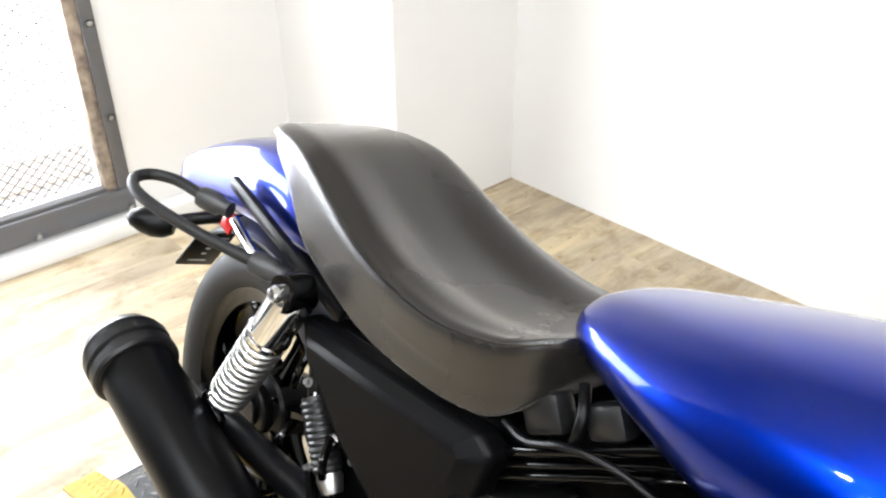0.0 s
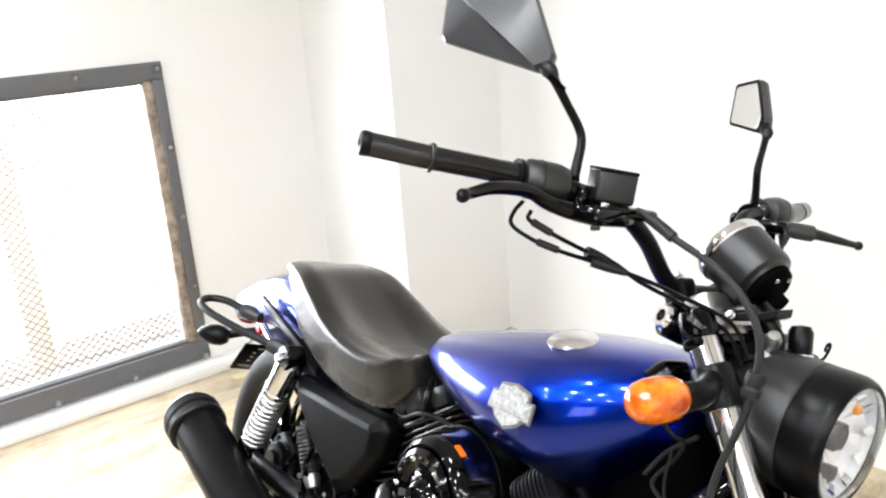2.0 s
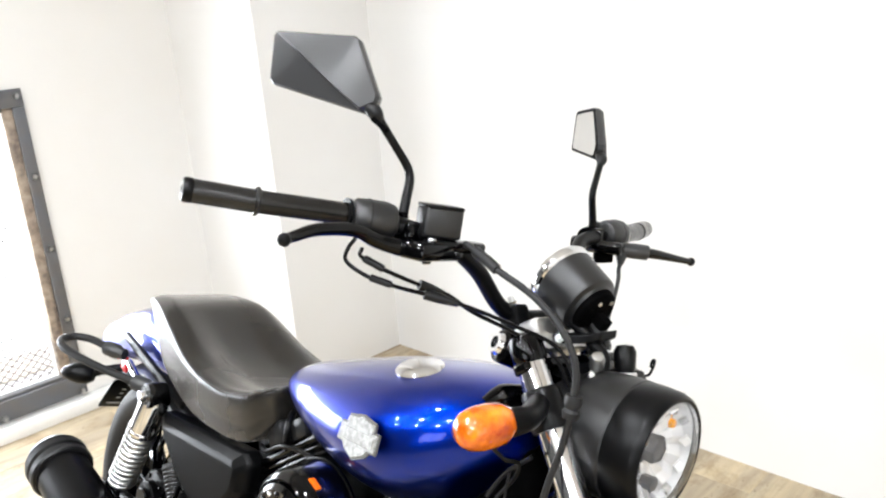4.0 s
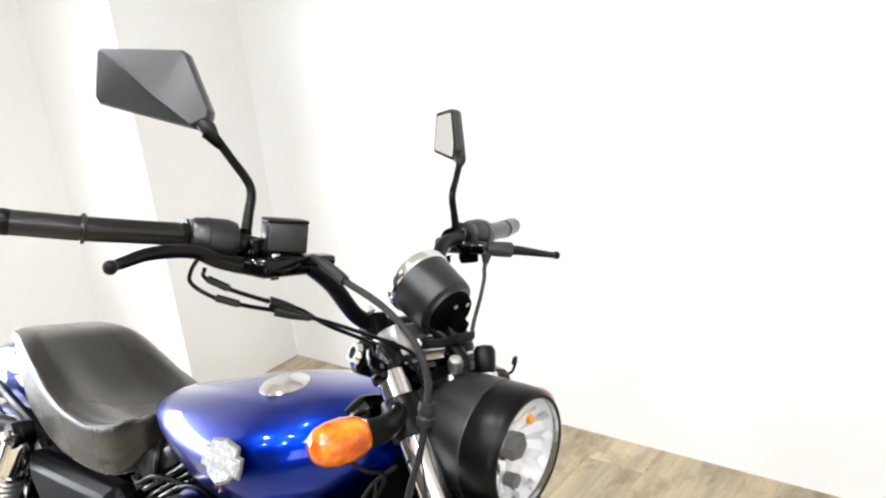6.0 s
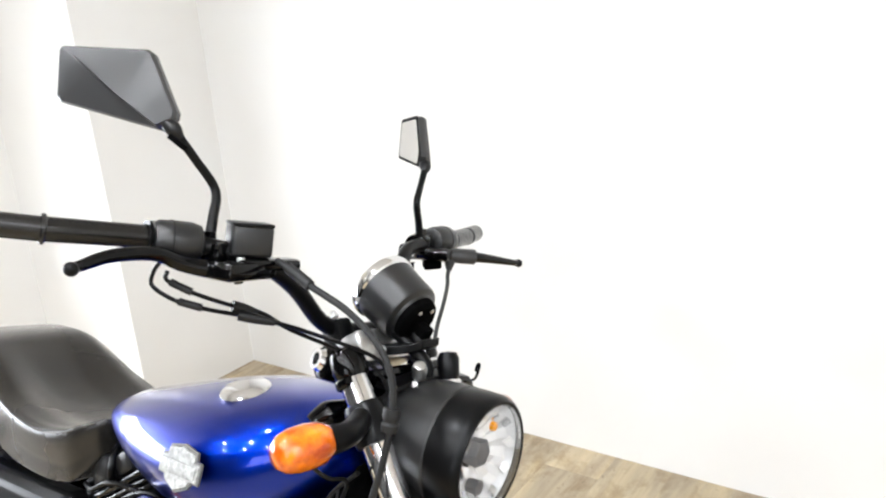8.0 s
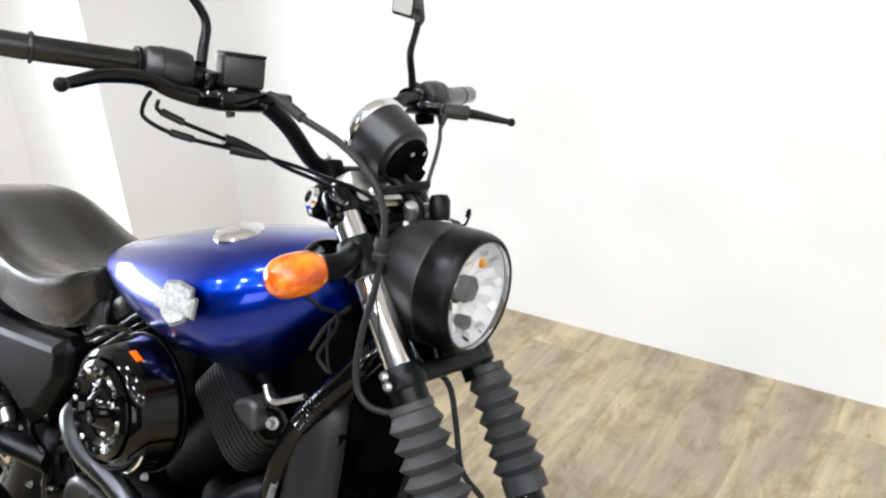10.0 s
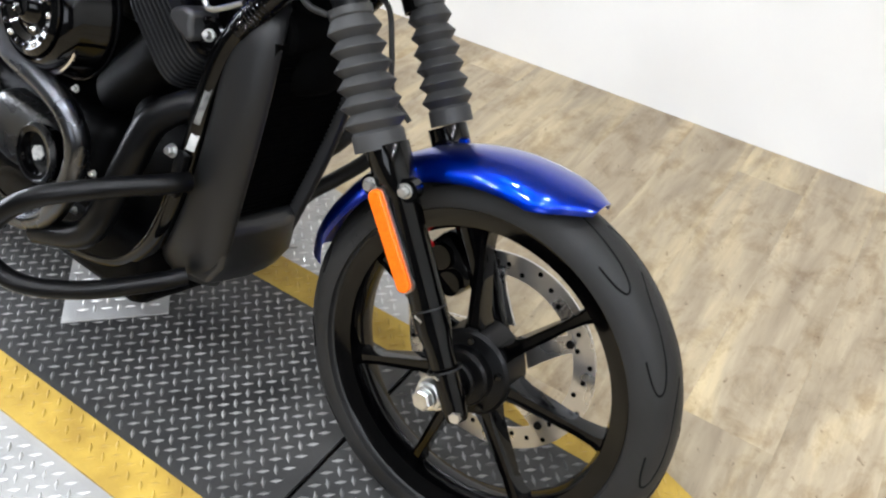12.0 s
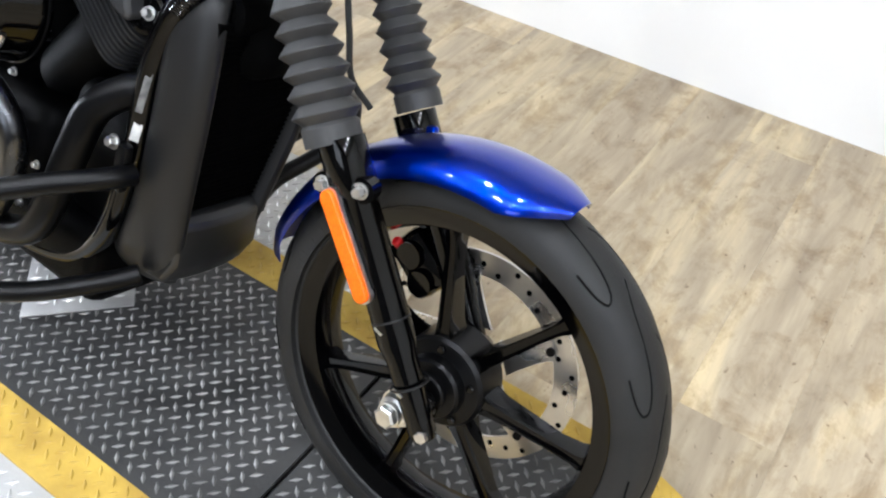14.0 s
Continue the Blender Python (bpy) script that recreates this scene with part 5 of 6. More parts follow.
def seat_ring(x, w, zt, dish, drop, zl, zb):
    """Sunk middle, a soft crown on each side, a crisp outer edge, an upright flank with a seam, and a tucked-in rim."""
    ze = zt - drop
    crisp = float(np.interp(x, [-0.5, -0.36, -0.3, -0.12], [0.0, 0.4, 1.0, 1.0]))
    side = [(0.12, zt - dish), (0.32, zt - dish * 0.9), (0.5, zt - dish * 0.42), (0.64, zt - dish * 0.12), (0.75, zt), (0.85, zt - drop * 0.3), (0.95 - 0.02 * (1 - crisp), ze + 0.004 + 0.002 * crisp), (0.985, ze), (1.0, ze - 0.005 - 0.006 * (1 - crisp)),
            (0.996, ze * 0.7 + zl * 0.3), (0.972, ze * 0.35 + zl * 0.65), (0.955, zl + 0.006), (0.948, zl), (0.935, zl - 0.005), (0.925, zl * 0.5 + zb * 0.5), (0.91, zb + 0.004), (0.89, zb), (0.7, zb), (0.3, zb)]
    ring = [Vector((x, -w * v, z)) for v, z in side]
    return ring + [Vector((q.x, -q.y, q.z)) for q in ring[::-1]]


seat = part("seat", loft([seat_ring(*q) for q in SEAT]), VINYL, bike, "black vinyl solo seat with a dished middle", sharp=70, subsurf=2)
# thin glossy bead added on each crease to draw its line of highlight
for side in (-1, 1):
    part("crease_highlight", tube([(x, side * w * 0.983, zt - drop - 0.0005) for x, w, zt, dish, drop, zl, zb in SEAT if -0.4 < x < -0.095], 0.0018, 8, 6), CREASE_GLOSS, seat, "glossy bead added for the highlight along the seat crease")
# side covers
for side in (-1, 1):
    out = [(-0.475, 0.555), (-0.30, 0.572), (-0.145, 0.588), (-0.122, 0.573), (-0.13, 0.52), (-0.2, 0.425), (-0.25, 0.395), (-0.38, 0.455), (-0.46, 0.52)]
    base = [Vector((x, side * 0.095, z)) for x, z in out]
    cx, cz = -0.28, 0.53
    mid = [Vector((x, side * 0.126, z)) for x, z in out]
    top = [Vector((cx + (x - cx) * 0.82 + 0.004, side * 0.143, cz + (z - cz) * 0.7 - 0.006)) for x, z in out]
    part("side_cover", loft([base, mid, top]), COVER_BLACK, bike, "matt black faceted side cover", sharp=18, bevel=0.006)

# ---- tail ----
TAIL = [(-0.48, 0.104, 0.705, 0.60), (-0.56, 0.108, 0.727, 0.592), (-0.64, 0.107, 0.732, 0.585), (-0.74, 0.1, 0.713, 0.575), (-0.85, 0.084, 0.675, 0.556), (-0.95, 0.072, 0.63, 0.53), (-1.01, 0.058, 0.597, 0.52), (-1.03, 0.04, 0.58, 0.53)]
part("rear_fender", loft([oval(0, (zt + zb) / 2, w, (zt - zb) / 2, x, 3.4, 28) for x, w, zt, zb in TAIL]), BLUE, bike, "metallic blue rear fender behind the seat", sharp=60, subsurf=1)
rings = []
for k in range(15):
    a = radians(50 + 78 * k / 14)
    d = Vector((math.cos(a), 0, math.sin(a)))
    ring = [RA + d * (0.315 - 0.025 * abs(v) ** 2.4) + Vector((0, 0.08 * v, 0)) for v in [i / 6 - 1 for i in range(13)]]
    rings.append(ring + [q - d * 0.004 for q in ring[::-1]])
part("inner_fender", loft(rings), BLACK_MATT, bike, sharp=50)
part("tail_light", lathe([(0, -0.01), (0.04, -0.01), (0.043, 0.0), (0.036, 0.014), (0.0, 0.02)], (-1.03, 0, 0.545), (-1, 0, 0.1), 28), RED_REFLECTOR, bike, "red tail light")

part("side_reflector", box(0.026, 0.006, 0.034, pose(-0.731, -0.105, 0.58, 0, 20, 8), chamfer=0.002), RED_REFLECTOR, bike, "red side reflector")
part("tail_trim", tube([(-0.715, -0.104, 0.588), (-0.66, -0.11, 0.575), (-0.6, -0.116, 0.567), (-0.541, -0.12, 0.569)], 0.008, 10, 6), CHROME, bike, "chrome trim under the rear fender")
for side in (-1, 1):
    part("fender_strut", box(0.31, 0.012, 0.02, pose(-0.55, side * 0.122, 0.622, 0, 12, 0), chamfer=0.004), BLACK_SATIN, bike, "black fender strut")
    # bag guard loop with rubber stand-offs
    loop = [(-0.575, side * 0.15, 0.588), (-0.66, side * 0.20, 0.602), (-0.75, side * 0.232, 0.615), (-0.80, side * 0.225, 0.622), (-0.815, side * 0.195, 0.625), (-0.79, side * 0.165, 0.624), (-0.742, side * 0.145, 0.617)]
    if side < 0:
        rail = part("bag_rail", tube(loop, 0.0085, 14, 7), RUBBER, bike, "black looped bag support rail")
        for p, ax in (((-0.572, -0.148, 0.588), Vector((0.86, 0.5, -0.12))), ((-0.742, -0.146, 0.616), Vector((0.86, 0.45, -0.1)))):
            part("stand_off", lathe([(0.007, -0.002), (0.015, -0.002), (0.0165, 0.004), (0.0165, 0.03), (0.012, 0.036), (0.012, 0.05), (0, 0.05)], p, ax, 22), CABLE_GREY, rail)
    rs = Vector((-0.915, side * 0.135, 0.507))
    sg = part("rear_signal", lathe([(0, -0.034), (0.016, -0.032), (0.024, -0.018), (0.026, 0.0), (0.022, 0.02), (0.013, 0.038), (0.0, 0.048)], rs, (-0.6, side * 0.75, 0.0), 28), BLACK_SATIN, bike, "black rear turn signal")
    part("signal_stalk", tube([rs + Vector((0.01, -side * 0.02, 0)), rs + Vector((0.02, -side * 0.05, 0.01)), (-0.87, side * 0.03, 0.53)], 0.011, 12, 5), BLACK_SATIN, sg)
PB = pose(-0.95, -0.02, 0.436, -9, 31, 0)
plate = part("plate_bracket", box(0.006, 0.074, 0.094, PB, chamfer=0.002), BLACK_SATIN, bike, "black number plate bracket with no plate")
for y, z, w in ((0.016, 0.036, 0.022), (0.002, 0.02, 0.009), (0.001, 0.005, 0.009), (0.0, -0.01, 0.009), (-0.004, -0.03, 0.036)):
    part("bracket_slot", box(0.001, w, 0.004, PB @ pose(0.004, y, z)), WHITE_STICKER, plate)
part("bracket_arm", box(0.1, 0.04, 0.02, pose(-0.94, 0.02, 0.495, 0, -20, 0), chamfer=0.004), BLACK_SATIN, plate)

# rear shocks, swing arm
for side in (-1, 1):
    top, bot = Vector((-0.478, side * 0.143, 0.578)), Vector((-0.612, side * 0.143, 0.335))
    ax = (bot - top).normalized()
    L = (bot - top).length
    sh = part("rear_shock", lathe([(0, 0.02), (0.014, 0.02), (0.014, L - 0.02), (0, L - 0.02)], top, ax, 20), STEEL, bike, "chromed coil-over rear shock")
    part("shock_can", lathe([(0, -0.02), (0.022, -0.02), (0.028, -0.012), (0.0295, 0.0), (0.029, 0.075), (0.0315, 0.078), (0.0315, 0.086), (0.02, 0.086)], top, ax, 32), CHROME, sh, "chrome shock cover")
    r, u, t = basis(ax)
    pts = []
    for k in range(11 * 14 + 1):
        a = 2 * math.pi * k / 14
        pts.append(top + ax * (0.086 + (L - 0.125) * k / (11 * 14)) + (r * math.cos(a) + u * math.sin(a)) * 0.0268)
    part("shock_spring", tube(pts, 0.0046, 8, 0), STEEL, sh, "chrome coil spring")
    part("shock_foot", lathe([(0.026, L - 0.04), (0.028, L - 0.035), (0.02, L - 0.02), (0.012, L), (0, L)], top, ax, 24), CHROME, sh)
    part("shock_eye", lathe([(0, -0.022), (0.024, -0.022), (0.026, -0.015), (0.026, 0.015), (0.024, 0.02), (0, 0.02)], top + Vector((0.006, side * 0.004, 0.012)), (0, side, 0), 24), BLACK_GLOSS, sh)
    part("eye_bolt", lathe([(0.010, 0.015), (0.012, 0.026), (0.009, 0.033), (0, 0.034)], top + Vector((0.006, side * 0.004, 0.012)), (0, side, 0), 20), CHROME, sh)
    bolt("bolt", bot + Vector((-0.005, side * 0.012, -0.008)), (0, side, 0), 0.011, 0.014, bike)
    part("swing_arm", tube([(-0.22, side * 0.1, 0.33), (-0.45, side * 0.115, 0.31), (-0.72, side * 0.12, 0.285)], 0.024, 12, 5), BLACK_SATIN, bike, "black swing arm")
    part("axle_block", box(0.09, 0.02, 0.05, pose(-0.69, side * 0.135, 0.285), chamfer=0.005), STEEL, bike)
part("axle_plate", box(0.20, 0.006, 0.045, pose(-0.545, -0.148, 0.262, 0, 8, 0), chamfer=0.003), STEEL, bike, "tarnished brass-coloured bracket")
# ribbed canister and clutter behind the side cover
can = part("ribbed_canister", lathe([(0, -0.005), (0.018, -0.005)] + [q for k in range(11) for q in ((0.0185, k * 0.0082), (0.0205, k * 0.0082 + 0.003), (0.0205, k * 0.0082 + 0.0055), (0.0185, k * 0.0082 + 0.0075))] + [(0.018, 0.092), (0, 0.092)], (-0.424, -0.118, 0.457), (0.55, 0.0, -0.75), 24), BLACK_MATT, bike, "black ribbed canister", sharp=20)
part("canister_foot", lathe([(0, 0.09), (0.016, 0.09), (0.018, 0.1), (0.014, 0.118), (0, 0.12)], (-0.424, -0.118, 0.457), (0.55, 0.0, -0.75), 16), STEEL, can)
rng = random.Random(7)
for n in range(60):
    p = Vector((rng.uniform(-0.52, -0.12), rng.uniform(-0.125, -0.07), rng.uniform(0.25, 0.46)))
    if n % 3 == 0:
        bolt("bolt", p, (rng.uniform(-0.3, 0.3), -1, rng.uniform(0, 0.6)), rng.uniform(0.0035, 0.006), 0.007, bike, CHROME if n % 2 else STEEL)
    else:
        q = p + Vector((rng.uniform(-0.08, 0.08), rng.uniform(-0.02, 0.02), rng.uniform(-0.09, 0.09)))
        part("control_rod", tube([p, p.lerp(q, 0.5) + Vector((0.01, -0.012, 0.0)), q], rng.uniform(0.004, 0.008), 8, 4), BLACK_GLOSS, bike)

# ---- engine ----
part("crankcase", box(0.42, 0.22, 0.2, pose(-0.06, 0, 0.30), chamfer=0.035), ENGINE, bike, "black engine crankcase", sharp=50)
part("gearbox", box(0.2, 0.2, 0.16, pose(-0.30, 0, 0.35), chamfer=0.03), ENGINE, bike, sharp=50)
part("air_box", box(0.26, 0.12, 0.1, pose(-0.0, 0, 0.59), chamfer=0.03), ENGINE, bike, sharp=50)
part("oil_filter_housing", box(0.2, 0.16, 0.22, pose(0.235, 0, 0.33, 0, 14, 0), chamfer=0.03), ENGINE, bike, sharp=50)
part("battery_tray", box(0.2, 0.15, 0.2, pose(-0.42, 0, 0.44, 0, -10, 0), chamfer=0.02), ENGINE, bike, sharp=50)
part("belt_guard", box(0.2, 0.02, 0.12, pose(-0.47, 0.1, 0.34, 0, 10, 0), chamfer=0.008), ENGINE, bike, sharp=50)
# two near-black blocks added to fill gaps with the darkness between parts
part("engine_shade_fill", box(0.34, 0.05, 0.34, pose(0.13, 0.03, 0.5), chamfer=0.02), DARK_CORE, bike, sharp=50)
part("neck_shade_fill", box(0.16, 0.1, 0.3, pose(0.355, 0.0, 0.675, 0, -20, 0), chamfer=0.03), DARK_CORE, bike, sharp=50)
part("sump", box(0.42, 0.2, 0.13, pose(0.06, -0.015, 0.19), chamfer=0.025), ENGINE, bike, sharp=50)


for n, dz in enumerate((0.0, -0.016, -0.029)):
    part("frame_rail", tube([(-0.16, -0.095, 0.553 + dz), (-0.115, -0.1, 0.58 + dz), (0.012, -0.1, 0.664 + dz), (0.06, -0.09, 0.69 + dz)], (0.0065, 0.004, 0.005)[n], 10, 5), BLACK_GLOSS, bike)
part("breather_hose", tube([(-0.06, -0.09, 0.61), (-0.053, -0.105, 0.627), (-0.048, -0.112, 0.65), (-0.052, -0.108, 0.668), (-0.07, -0.09, 0.68)], 0.006, 10, 6), BLACK_SATIN, bike, "black breather hose")
part("relay_box", box(0.05, 0.03, 0.042, pose(-0.1, -0.088, 0.632, 0, -33, 0), chamfer=0.008), BLACK_MATT, bike)
part("relay_box", box(0.045, 0.03, 0.035, pose(-0.03, -0.092, 0.667, 0, -33, 0), chamfer=0.008), BLACK_MATT, bike)
part("wiring", tube([(-0.14, -0.1, 0.6), (-0.1, -0.112, 0.605), (-0.05, -0.118, 0.632), (0.0, -0.112, 0.64), (0.05, -0.1, 0.63)], 0.004, 8, 6), BLACK_SATIN, bike)


def cylinder(base, tilt, y):
    """Finned barrel and head, tilted fore or aft."""
    ax = Vector((math.sin(radians(tilt)), 0, math.cos(radians(tilt))))
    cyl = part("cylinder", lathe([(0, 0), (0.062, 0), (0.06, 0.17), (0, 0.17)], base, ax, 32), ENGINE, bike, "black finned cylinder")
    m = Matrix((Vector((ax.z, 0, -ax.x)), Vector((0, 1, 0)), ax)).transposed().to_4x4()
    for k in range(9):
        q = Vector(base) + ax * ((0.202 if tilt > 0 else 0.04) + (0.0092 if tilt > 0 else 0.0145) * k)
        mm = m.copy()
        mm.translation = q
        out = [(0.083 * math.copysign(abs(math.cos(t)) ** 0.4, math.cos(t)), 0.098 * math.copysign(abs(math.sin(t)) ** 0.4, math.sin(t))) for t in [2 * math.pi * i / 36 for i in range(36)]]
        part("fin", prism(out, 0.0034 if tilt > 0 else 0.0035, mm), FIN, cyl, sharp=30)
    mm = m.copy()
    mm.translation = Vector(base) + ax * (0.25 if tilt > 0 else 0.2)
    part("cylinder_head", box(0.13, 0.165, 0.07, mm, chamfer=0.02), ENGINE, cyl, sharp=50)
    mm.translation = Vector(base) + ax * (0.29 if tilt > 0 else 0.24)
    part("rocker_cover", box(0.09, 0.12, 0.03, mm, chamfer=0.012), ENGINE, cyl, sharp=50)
    return cyl


cylinder((0.071, -0.005, 0.407), 43.5, 0)
cylinder((-0.08, 0.005, 0.36), -26, 0)
# head side cover with a bolt, small bent rod
# lighter grey puts the cover's window and lamp reflections into its colour
hc = part("head_cover", prism([(0.262, 0.604), (0.27, 0.617), (0.293, 0.627), (0.312, 0.622), (0.31, 0.604), (0.316, 0.588), (0.306, 0.58), (0.285, 0.588)], 0.05, Matrix(((1, 0, 0, 0), (0, 0, -1, -0.088), (0, 1, 0, 0), (0, 0, 0, 1)))), MIRROR_SHELL, bike, "black head cover, greyed to imitate its reflections", sharp=30, bevel=0.007)
part("mount_boss", lathe([(0, -0.02), (0.024, -0.02), (0.027, -0.008), (0.026, 0.006), (0.021, 0.008), (0.017, 0.0), (0, 0.0)], (0.322, -0.088, 0.594), (0.25, -0.93, 0.25), 28), BLACK_GLOSS, hc)
bolt("bolt", (0.322, -0.09, 0.595), (0.25, -0.93, 0.25), 0.0062, 0.009, bike)
part("bent_rod", tube([(0.318, -0.105, 0.653), (0.327, -0.105, 0.637), (0.336, -0.105, 0.635), (0.349, -0.105, 0.639), (0.389, -0.1, 0.659)], 0.0042, 10, 6), STEEL, bike)
# air cleaner: polished drum with a face cover
AC, AA = Vector((0.106, -0.135, 0.565)), Vector((-0.02, -0.98, 0.06))
air = part("air_cleaner", lathe([(0, 0), (0.098, 0), (0.101, 0.008), (0.1, 0.02), (0.094, 0.03), (0.091, 0.055), (0.084, 0.07), (0.076, 0.075), (0.074, 0.07), (0.0, 0.07)], AC, AA, 64), BLACK_GLOSS, bike, "gloss black round air cleaner")
part("air_cleaner_face", lathe([(0.072, 0.069), (0.07, 0.078), (0.062, 0.083), (0.05, 0.08), (0.042, 0.073), (0.03, 0.076), (0.022, 0.086), (0.017, 0.089), (0.013, 0.083), (0.0, 0.082)], AC, AA, 64), BLACK_GLOSS, air, "embossed gloss black face cover", sharp=25)
part("air_cleaner_clip", tube([AC + AA * 0.06 + Vector((0.093 * math.cos(t), 0, 0.093 * math.sin(t))) for t in (-1.3, -1.0, -0.7, -0.45)], 0.0038, 8, 5), CHROME, air)
part("air_cleaner_seam", lathe([(0.099, 0.006), (0.1025, 0.007), (0.1025, 0.0095), (0.099, 0.0105)], AC, AA, 64, closed=True), BLACK_SATIN, air)
part("air_cleaner_sticker", box(0.022, 0.01, 0.002, Matrix.Translation(AC + AA * 0.048 + Vector((0.035, 0, 0.0855))) @ pose(0, 0, 0, 0, 22, 0), chamfer=0.0005), ORANGE_REFLECTOR, air, "orange sticker")
r_, u_, a_ = basis(AA)
for k in range(18):
    t = 2 * math.pi * k / 18
    q = AC + a_ * 0.0815 + (r_ * math.cos(t) + u_ * math.sin(t)) * 0.056
    part("face_stud", lathe([(0.0048, -0.002), (0.0046, 0.001), (0.003, 0.0028), (0, 0.0034)], q, AA, 12), BLACK_GLOSS if k % 3 else CHROME, air)
for k in range(4):
    t = 2 * math.pi * k / 4 + 0.5
    q = AC + a_ * 0.076 + (r_ * math.cos(t) + u_ * math.sin(t)) * 0.034
    part("face_stud", lathe([(0.0048, -0.002), (0.0046, 0.001), (0.003, 0.0028), (0, 0.0034)], q, AA, 12), CHROME, air)
# timer cover with a plain badge
tc_c, tc_a = Vector((0.04, -0.11, 0.315)), Vector((0.02, -1, 0.08))
CASE = [(1.0, 0.098), (1.0, 0.128), (0.975, 0.136), (0.92, 0.1415), (0.8, 0.1445), (0.5, 0.146)]
rings = []
for grow, y in CASE:
    ring = []
    for t in [2 * math.pi * i / 40 for i in range(40)]:
        c, s = math.cos(t), math.sin(t)
        cx, cz, rad = (-0.058, 0.318, 0.06) if c < 0 else (0.04, 0.315, 0.056)
        ring.append(Vector((0.0 + (cx + rad * c) * grow, -y, 0.316 + (cz + rad * s - 0.316) * grow)))
    rings.append(ring)
part("case_cover", loft(rings), SATIN_CAST, bike, "gloss black engine side cover", sharp=40)
tm = part("timer_cover", lathe([(0.0, 0.02), (0.046, 0.02), (0.0475, 0.046), (0.043, 0.054), (0.035, 0.053), (0.032, 0.044), (0.0, 0.044)], tc_c + Vector((0.012, 0, 0)), tc_a, 44), BLACK_GLOSS, bike, sharp=25)
part("timer_ring", lathe([(0.048, 0.045), (0.0488, 0.048), (0.0445, 0.0555), (0.0425, 0.0548)], tc_c + Vector((0.012, 0, 0)), tc_a, 44, closed=True), SATIN_CAST, tm, "worn dark edge ring")
part("timer_badge", prism([(-0.011, -0.009), (-0.012, 0.004), (-0.004, 0.006), (-0.007, 0.011), (0, 0.015), (0.007, 0.011), (0.012, 0.008), (0.011, -0.004), (0.004, -0.005), (0.007, -0.011), (0, -0.015), (-0.007, -0.011)], 0.003, Matrix.Translation(tc_c + Vector((0.013, -0.0458, 0.004))) @ pose(0, 0, 0, 86, 30, 0)), BADGE, tm, "small silver shield badge")
for p in ((-0.1, -0.15, 0.27), (-0.14, -0.14, 0.25), (-0.07, -0.152, 0.255), (0.1, -0.13, 0.44), (0.17, -0.14, 0.33), (-0.05, -0.13, 0.44), (0.13, -0.14, 0.25)):
    bolt("bolt", p, (0, -1, 0.1), 0.0045, 0.006, bike)
# exhaust
part("rear_header", tube([(-0.06, -0.12, 0.50), (-0.035, -0.16, 0.512), (-0.004, -0.19, 0.51), (0.055, -0.202, 0.484), (0.13, -0.2, 0.466), (0.182, -0.197, 0.44), (0.203, -0.192, 0.396), (0.18, -0.185, 0.325), (0.12, -0.175, 0.245), (0.04, -0.17, 0.2), (-0.1, -0.175, 0.185)], 0.0178, 18, 7), PIPE, bike, "dark chromed rear exhaust header")
part("front_header", tube([(0.36, -0.05, 0.5), (0.335, -0.085, 0.5), (0.305, -0.105, 0.487), (0.272, -0.125, 0.452), (0.252, -0.138, 0.39), (0.225, -0.148, 0.31), (0.18, -0.155, 0.235), (0.08, -0.165, 0.195)], 0.0225, 18, 7), BLACK_SATIN, bike, "satin black front exhaust header")
muf0, muf1 = Vector((-0.13, -0.185, 0.19)), Vector((-0.80, -0.212, 0.343))
max_ = (muf1 - muf0).normalized()
ML = (muf1 - muf0).length
muff = part("muffler", lathe([(0.02, -0.05), (0.03, -0.03), (0.05, 0.03), (0.056, 0.07), (0.057, ML - 0.06), (0.057, ML - 0.055)], muf0, max_, 48), BLACK_SATIN, bike, "satin black muffler")
part("muffler_tip", lathe([(0.057, ML - 0.056), (0.0635, ML - 0.055), (0.0665, ML - 0.05), (0.0665, ML - 0.034), (0.0615, ML - 0.031), (0.0615, ML - 0.026), (0.0665, ML - 0.023), (0.067, ML - 0.008), (0.0615, ML - 0.005), (0.063, ML + 0.004), (0.055, ML + 0.02), (0.048, ML + 0.024), (0.04, ML + 0.02), (0.036, ML - 0.04), (0, ML - 0.04)], muf0, max_, 48), GREY_PLASTIC, muff, "ribbed dark muffler end cap", sharp=25)
part("muffler_bracket", box(0.06, 0.014, 0.09, pose(-0.62, -0.155, 0.305, 0, 20, 0), chamfer=0.004), BLACK_GLOSS, bike)
part("foot_peg", lathe([(0, 0), (0.016, 0), (0.018, 0.01), (0.018, 0.09), (0.014, 0.1), (0, 0.1)], (-0.13, -0.17, 0.2), (-0.15, -1, 0.05), 20), RUBBER, bike, "black rubber foot peg")
part("brake_pedal", tube([(-0.12, -0.16, 0.2), (-0.02, -0.2, 0.19), (0.06, -0.215, 0.21)], 0.008, 10, 6), BLACK_GLOSS, bike)

# spiral wrap over the upper part of the right frame tube
pts = spline([(0.392, -0.1035, 0.624), (0.41, -0.101, 0.65), (0.44, -0.094, 0.689), (0.455, -0.09, 0.707)], 30)
part("spiral_wrap", tube(pts, 0.018, 18, 0, radii=[(0.0167, 0.0167, 0.0178, 0.0178)[k % 4] for k in range(len(pts))]), BLACK_GLOSS, bike, "glossy black spiral wrap on the frame tube", sharp=20)
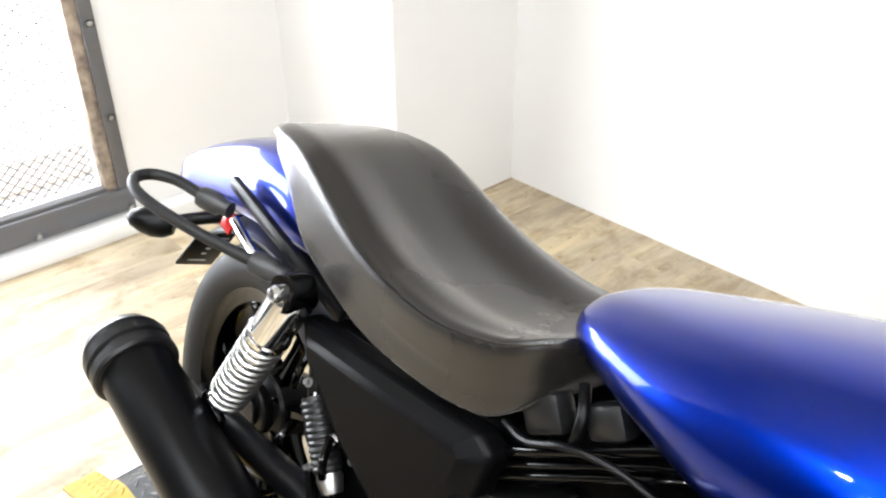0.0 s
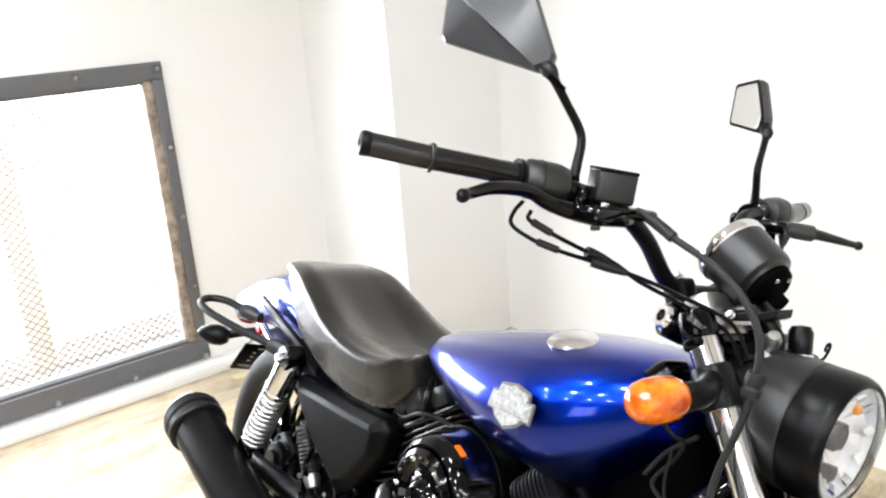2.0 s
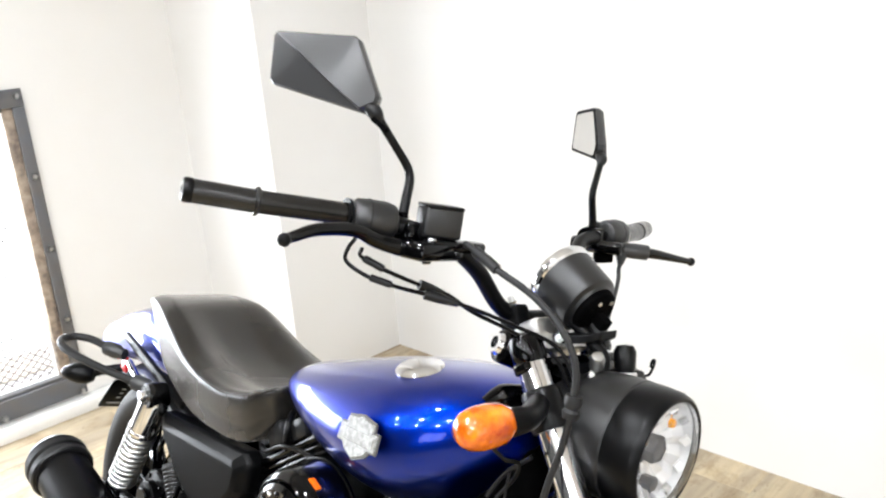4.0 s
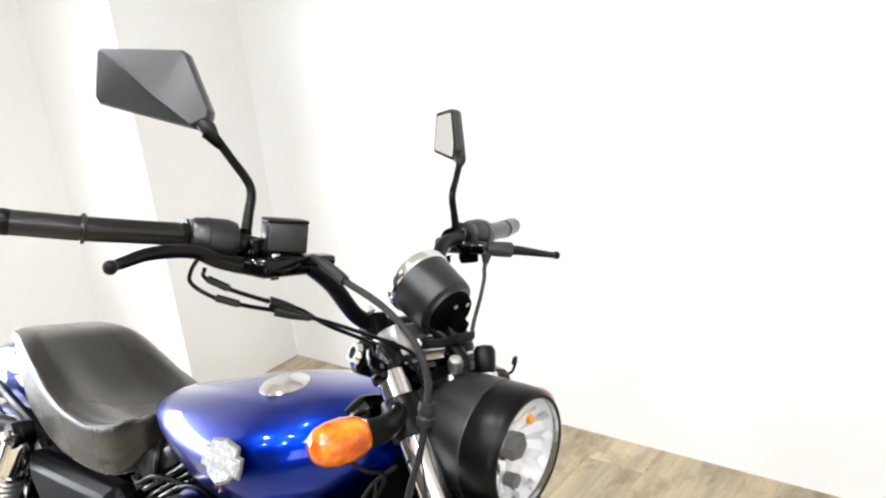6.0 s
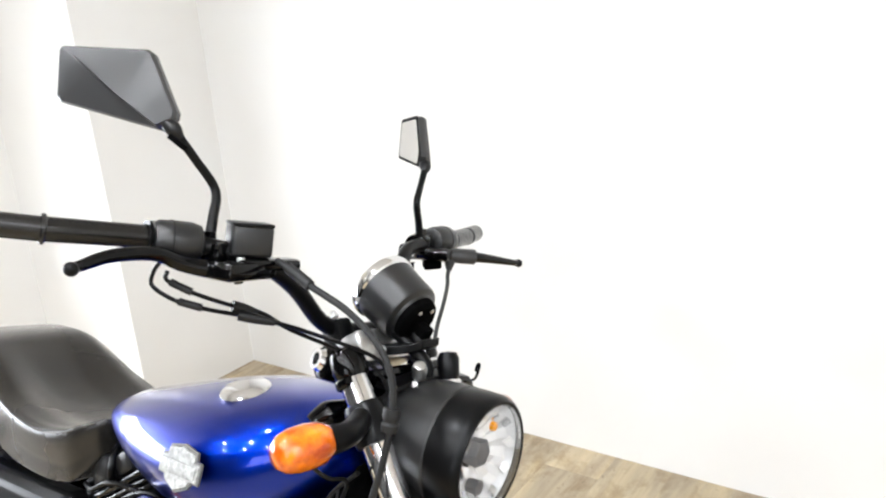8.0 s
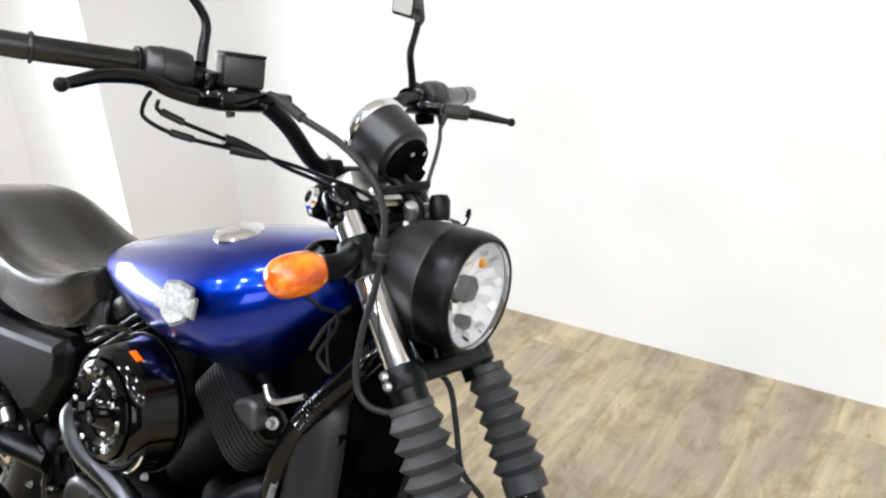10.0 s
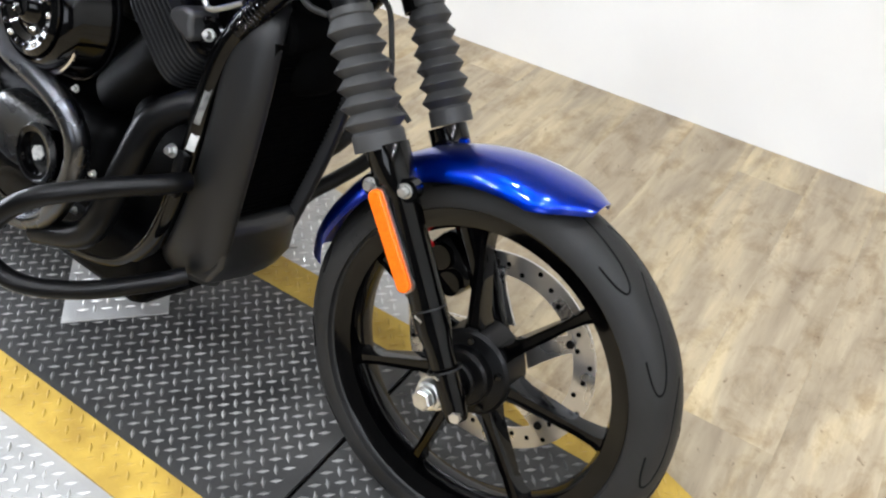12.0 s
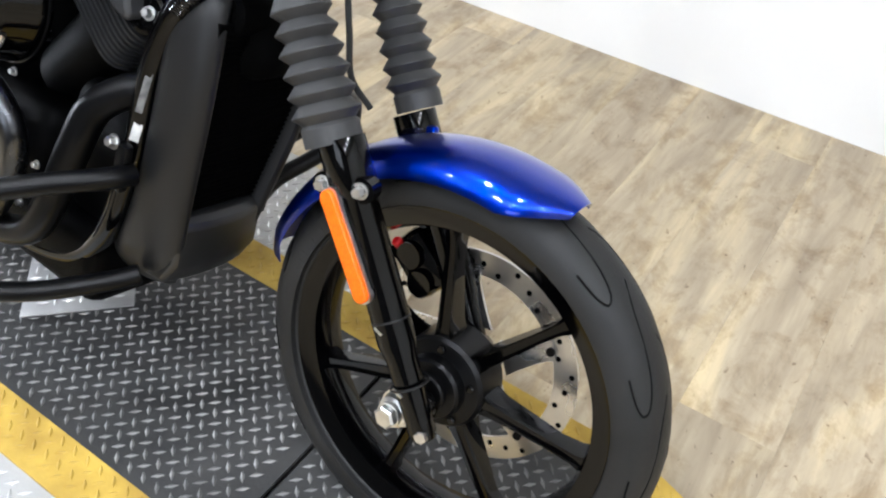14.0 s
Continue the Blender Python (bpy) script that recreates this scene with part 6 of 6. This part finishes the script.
# frame downtubes
for side in (-1, 1):
    part("frame_tube", tube([(0.487, side * 0.055, 0.765), (0.462, side * 0.088, 0.716), (0.41, side * 0.101, 0.65), (0.375, side * 0.104, 0.595), (0.353, side * 0.104, 0.53), (0.34, side * 0.103, 0.46), (0.322, side * 0.102, 0.38), (0.27, side * 0.1, 0.25), (0.18, side * 0.1, 0.175), (0.0, side * 0.1, 0.15), (-0.25, side * 0.1, 0.19)], 0.0165, 16, 7), BLACK_GLOSS, bike, "gloss black frame downtube")
for (x, z), (w, h), mat, text in (((0.3385, 0.452), (0.012, 0.026), WHITE_STICKER, "small white label on the frame tube"), ((0.353, 0.525), (0.009, 0.085), OLD_LABEL, "long worn grey label on the frame tube")):
    part("frame_sticker", box(w, 0.0016, h, Matrix.Translation((x + 0.0096, -0.103 - 0.0138, z)) @ pose(0, 0, 0, 0, 11, 35), chamfer=0.0004), mat, bike, text)

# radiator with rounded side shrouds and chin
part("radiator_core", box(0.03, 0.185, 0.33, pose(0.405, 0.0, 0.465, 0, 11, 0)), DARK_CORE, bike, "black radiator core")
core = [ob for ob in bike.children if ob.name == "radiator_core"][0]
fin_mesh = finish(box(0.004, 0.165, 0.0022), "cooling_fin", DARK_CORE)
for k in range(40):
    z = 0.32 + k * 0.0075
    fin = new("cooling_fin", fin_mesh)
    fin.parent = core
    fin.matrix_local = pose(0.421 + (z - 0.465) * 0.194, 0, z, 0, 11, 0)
SHROUD = [(0.672, 0.395, 0.43, 0.082), (0.658, 0.38, 0.446, 0.102), (0.625, 0.374, 0.456, 0.113), (0.55, 0.368, 0.455, 0.117), (0.47, 0.356, 0.446, 0.117), (0.38, 0.335, 0.43, 0.112), (0.31, 0.308, 0.418, 0.106), (0.268, 0.282, 0.41, 0.102), (0.232, 0.262, 0.396, 0.092), (0.208, 0.268, 0.376, 0.078), (0.2, 0.285, 0.36, 0.066)]
for side in (-1, 1):
    rings = []
    for z, xa, xb, yo in SHROUD:
        if side > 0:
            yo -= max(0.0, 0.5 - z) * 0.12
        d = xb - xa
        rings.append([Vector((xa, side * (yo - 0.03), z)), Vector((xa + 0.003, side * (yo - 0.004), z)), Vector((xa + d * 0.35, side * yo, z)), Vector((xa + d * 0.72, side * (yo - 0.005), z)), Vector((xa + d * 0.93, side * (yo - 0.018), z)), Vector((xb, side * (yo - 0.036), z)), Vector((xa + d * 0.5, side * (yo - 0.045), z))])
    part("radiator_shroud", loft(rings), SHROUD_GREY, bike, "satin dark grey radiator shroud", sharp=40, subsurf=2)
CHIN = [(-0.085, 0.0), (-0.07, 0.006), (-0.03, 0.012), (0.02, 0.012), (0.05, 0.006), (0.066, 0.0)]
part("radiator_chin", loft([[Vector((0.34, y, 0.345)), Vector((0.392 + f, y, 0.345)), Vector((0.408 + f, y, 0.33)), Vector((0.404 + f, y, 0.268)), Vector((0.38 + f, y, 0.228)), Vector((0.33, y, 0.222))] for y, f in CHIN]), BLACK_MATT, bike, "black radiator chin cover", sharp=40, bevel=0.006)
# near-black colour gives the top tank the deep shade under the fuel tank
part("radiator_top", lathe([(0, -0.072), (0.024, -0.072), (0.03, -0.066), (0.031, 0.07), (0.026, 0.078), (0, 0.078)], (0.43, 0.0, 0.632), (0, 1, 0), 28), DARK_CORE, bike, "radiator top tank, coloured near-black as if in deep shade", sharp=40)

# engine guards
for side in (-1, 1):
    if side > 0:
        g = [(0.36, 0.11, 0.405), (0.382, 0.14, 0.422), (0.379, 0.2, 0.446), (0.36, 0.27, 0.45), (0.345, 0.32, 0.42), (0.336, 0.325, 0.36), (0.32, 0.26, 0.32), (0.304, 0.2, 0.288), (0.31, 0.14, 0.245), (0.33, 0.1, 0.232)]
    else:
        g = [(0.36, side * 0.125, 0.40), (0.352, side * 0.16, 0.398), (0.30, side * 0.23, 0.38), (0.235, side * 0.285, 0.345), (0.18, side * 0.305, 0.28), (0.175, side * 0.30, 0.225), (0.215, side * 0.275, 0.2), (0.27, side * 0.215, 0.2), (0.33, side * 0.14, 0.222), (0.355, side * 0.1, 0.235)]
    part("engine_guard", tube(g, 0.0145, 16, 7), BLACK_SATIN, bike, "black tubular engine guard")
    part("guard_lug", box(0.02, 0.014, 0.07, pose(0.345, side * 0.132, 0.405, 0, 8, 0), chamfer=0.004), BLACK_SATIN, bike)
    bolt("bolt", (0.335, side * 0.14, 0.438), (0, side, 0.15), 0.007, 0.009, bike)

# ---- the plank floor ----
floor = part("floor", box(FRONT_WALL - WIN_WALL + 0.4, FAR_WALL - NEAR_WALL + 0.4, 0.1, pose((FRONT_WALL + WIN_WALL) / 2, (FAR_WALL + NEAR_WALL) / 2, -0.0595)), PLANK)
tagged(floor, "worn oak-look plank floor with grey-brown stains", "floor", kind="structure")
PW, PL, GAP = 0.178, 1.22, 0.0003
plank_mesh = finish(box(PW - GAP, PL - GAP, 0.009, chamfer=0.0002), "plank", PLANK)
rng = random.Random(3)
x = WIN_WALL + PW / 2 - 0.1
while x < FRONT_WALL + 0.1:
    y = FAR_WALL + 0.1 - rng.uniform(0.05, 1.0)
    for yy in [y - PL * k for k in range(-1, 6)]:
        lo, hi = max(yy - PL / 2, NEAR_WALL - 0.1), min(yy + PL / 2, FAR_WALL + 0.1)
        if hi - lo < 0.05:
            continue
        whole = hi - lo > PL - 0.001
        p = new("plank", plank_mesh if whole else finish(box(PW - GAP, hi - lo - GAP, 0.009, chamfer=0.0002), "plank", PLANK))
        p.parent = floor
        p.location = (x, (lo + hi) / 2, -0.0045)
    x += PW
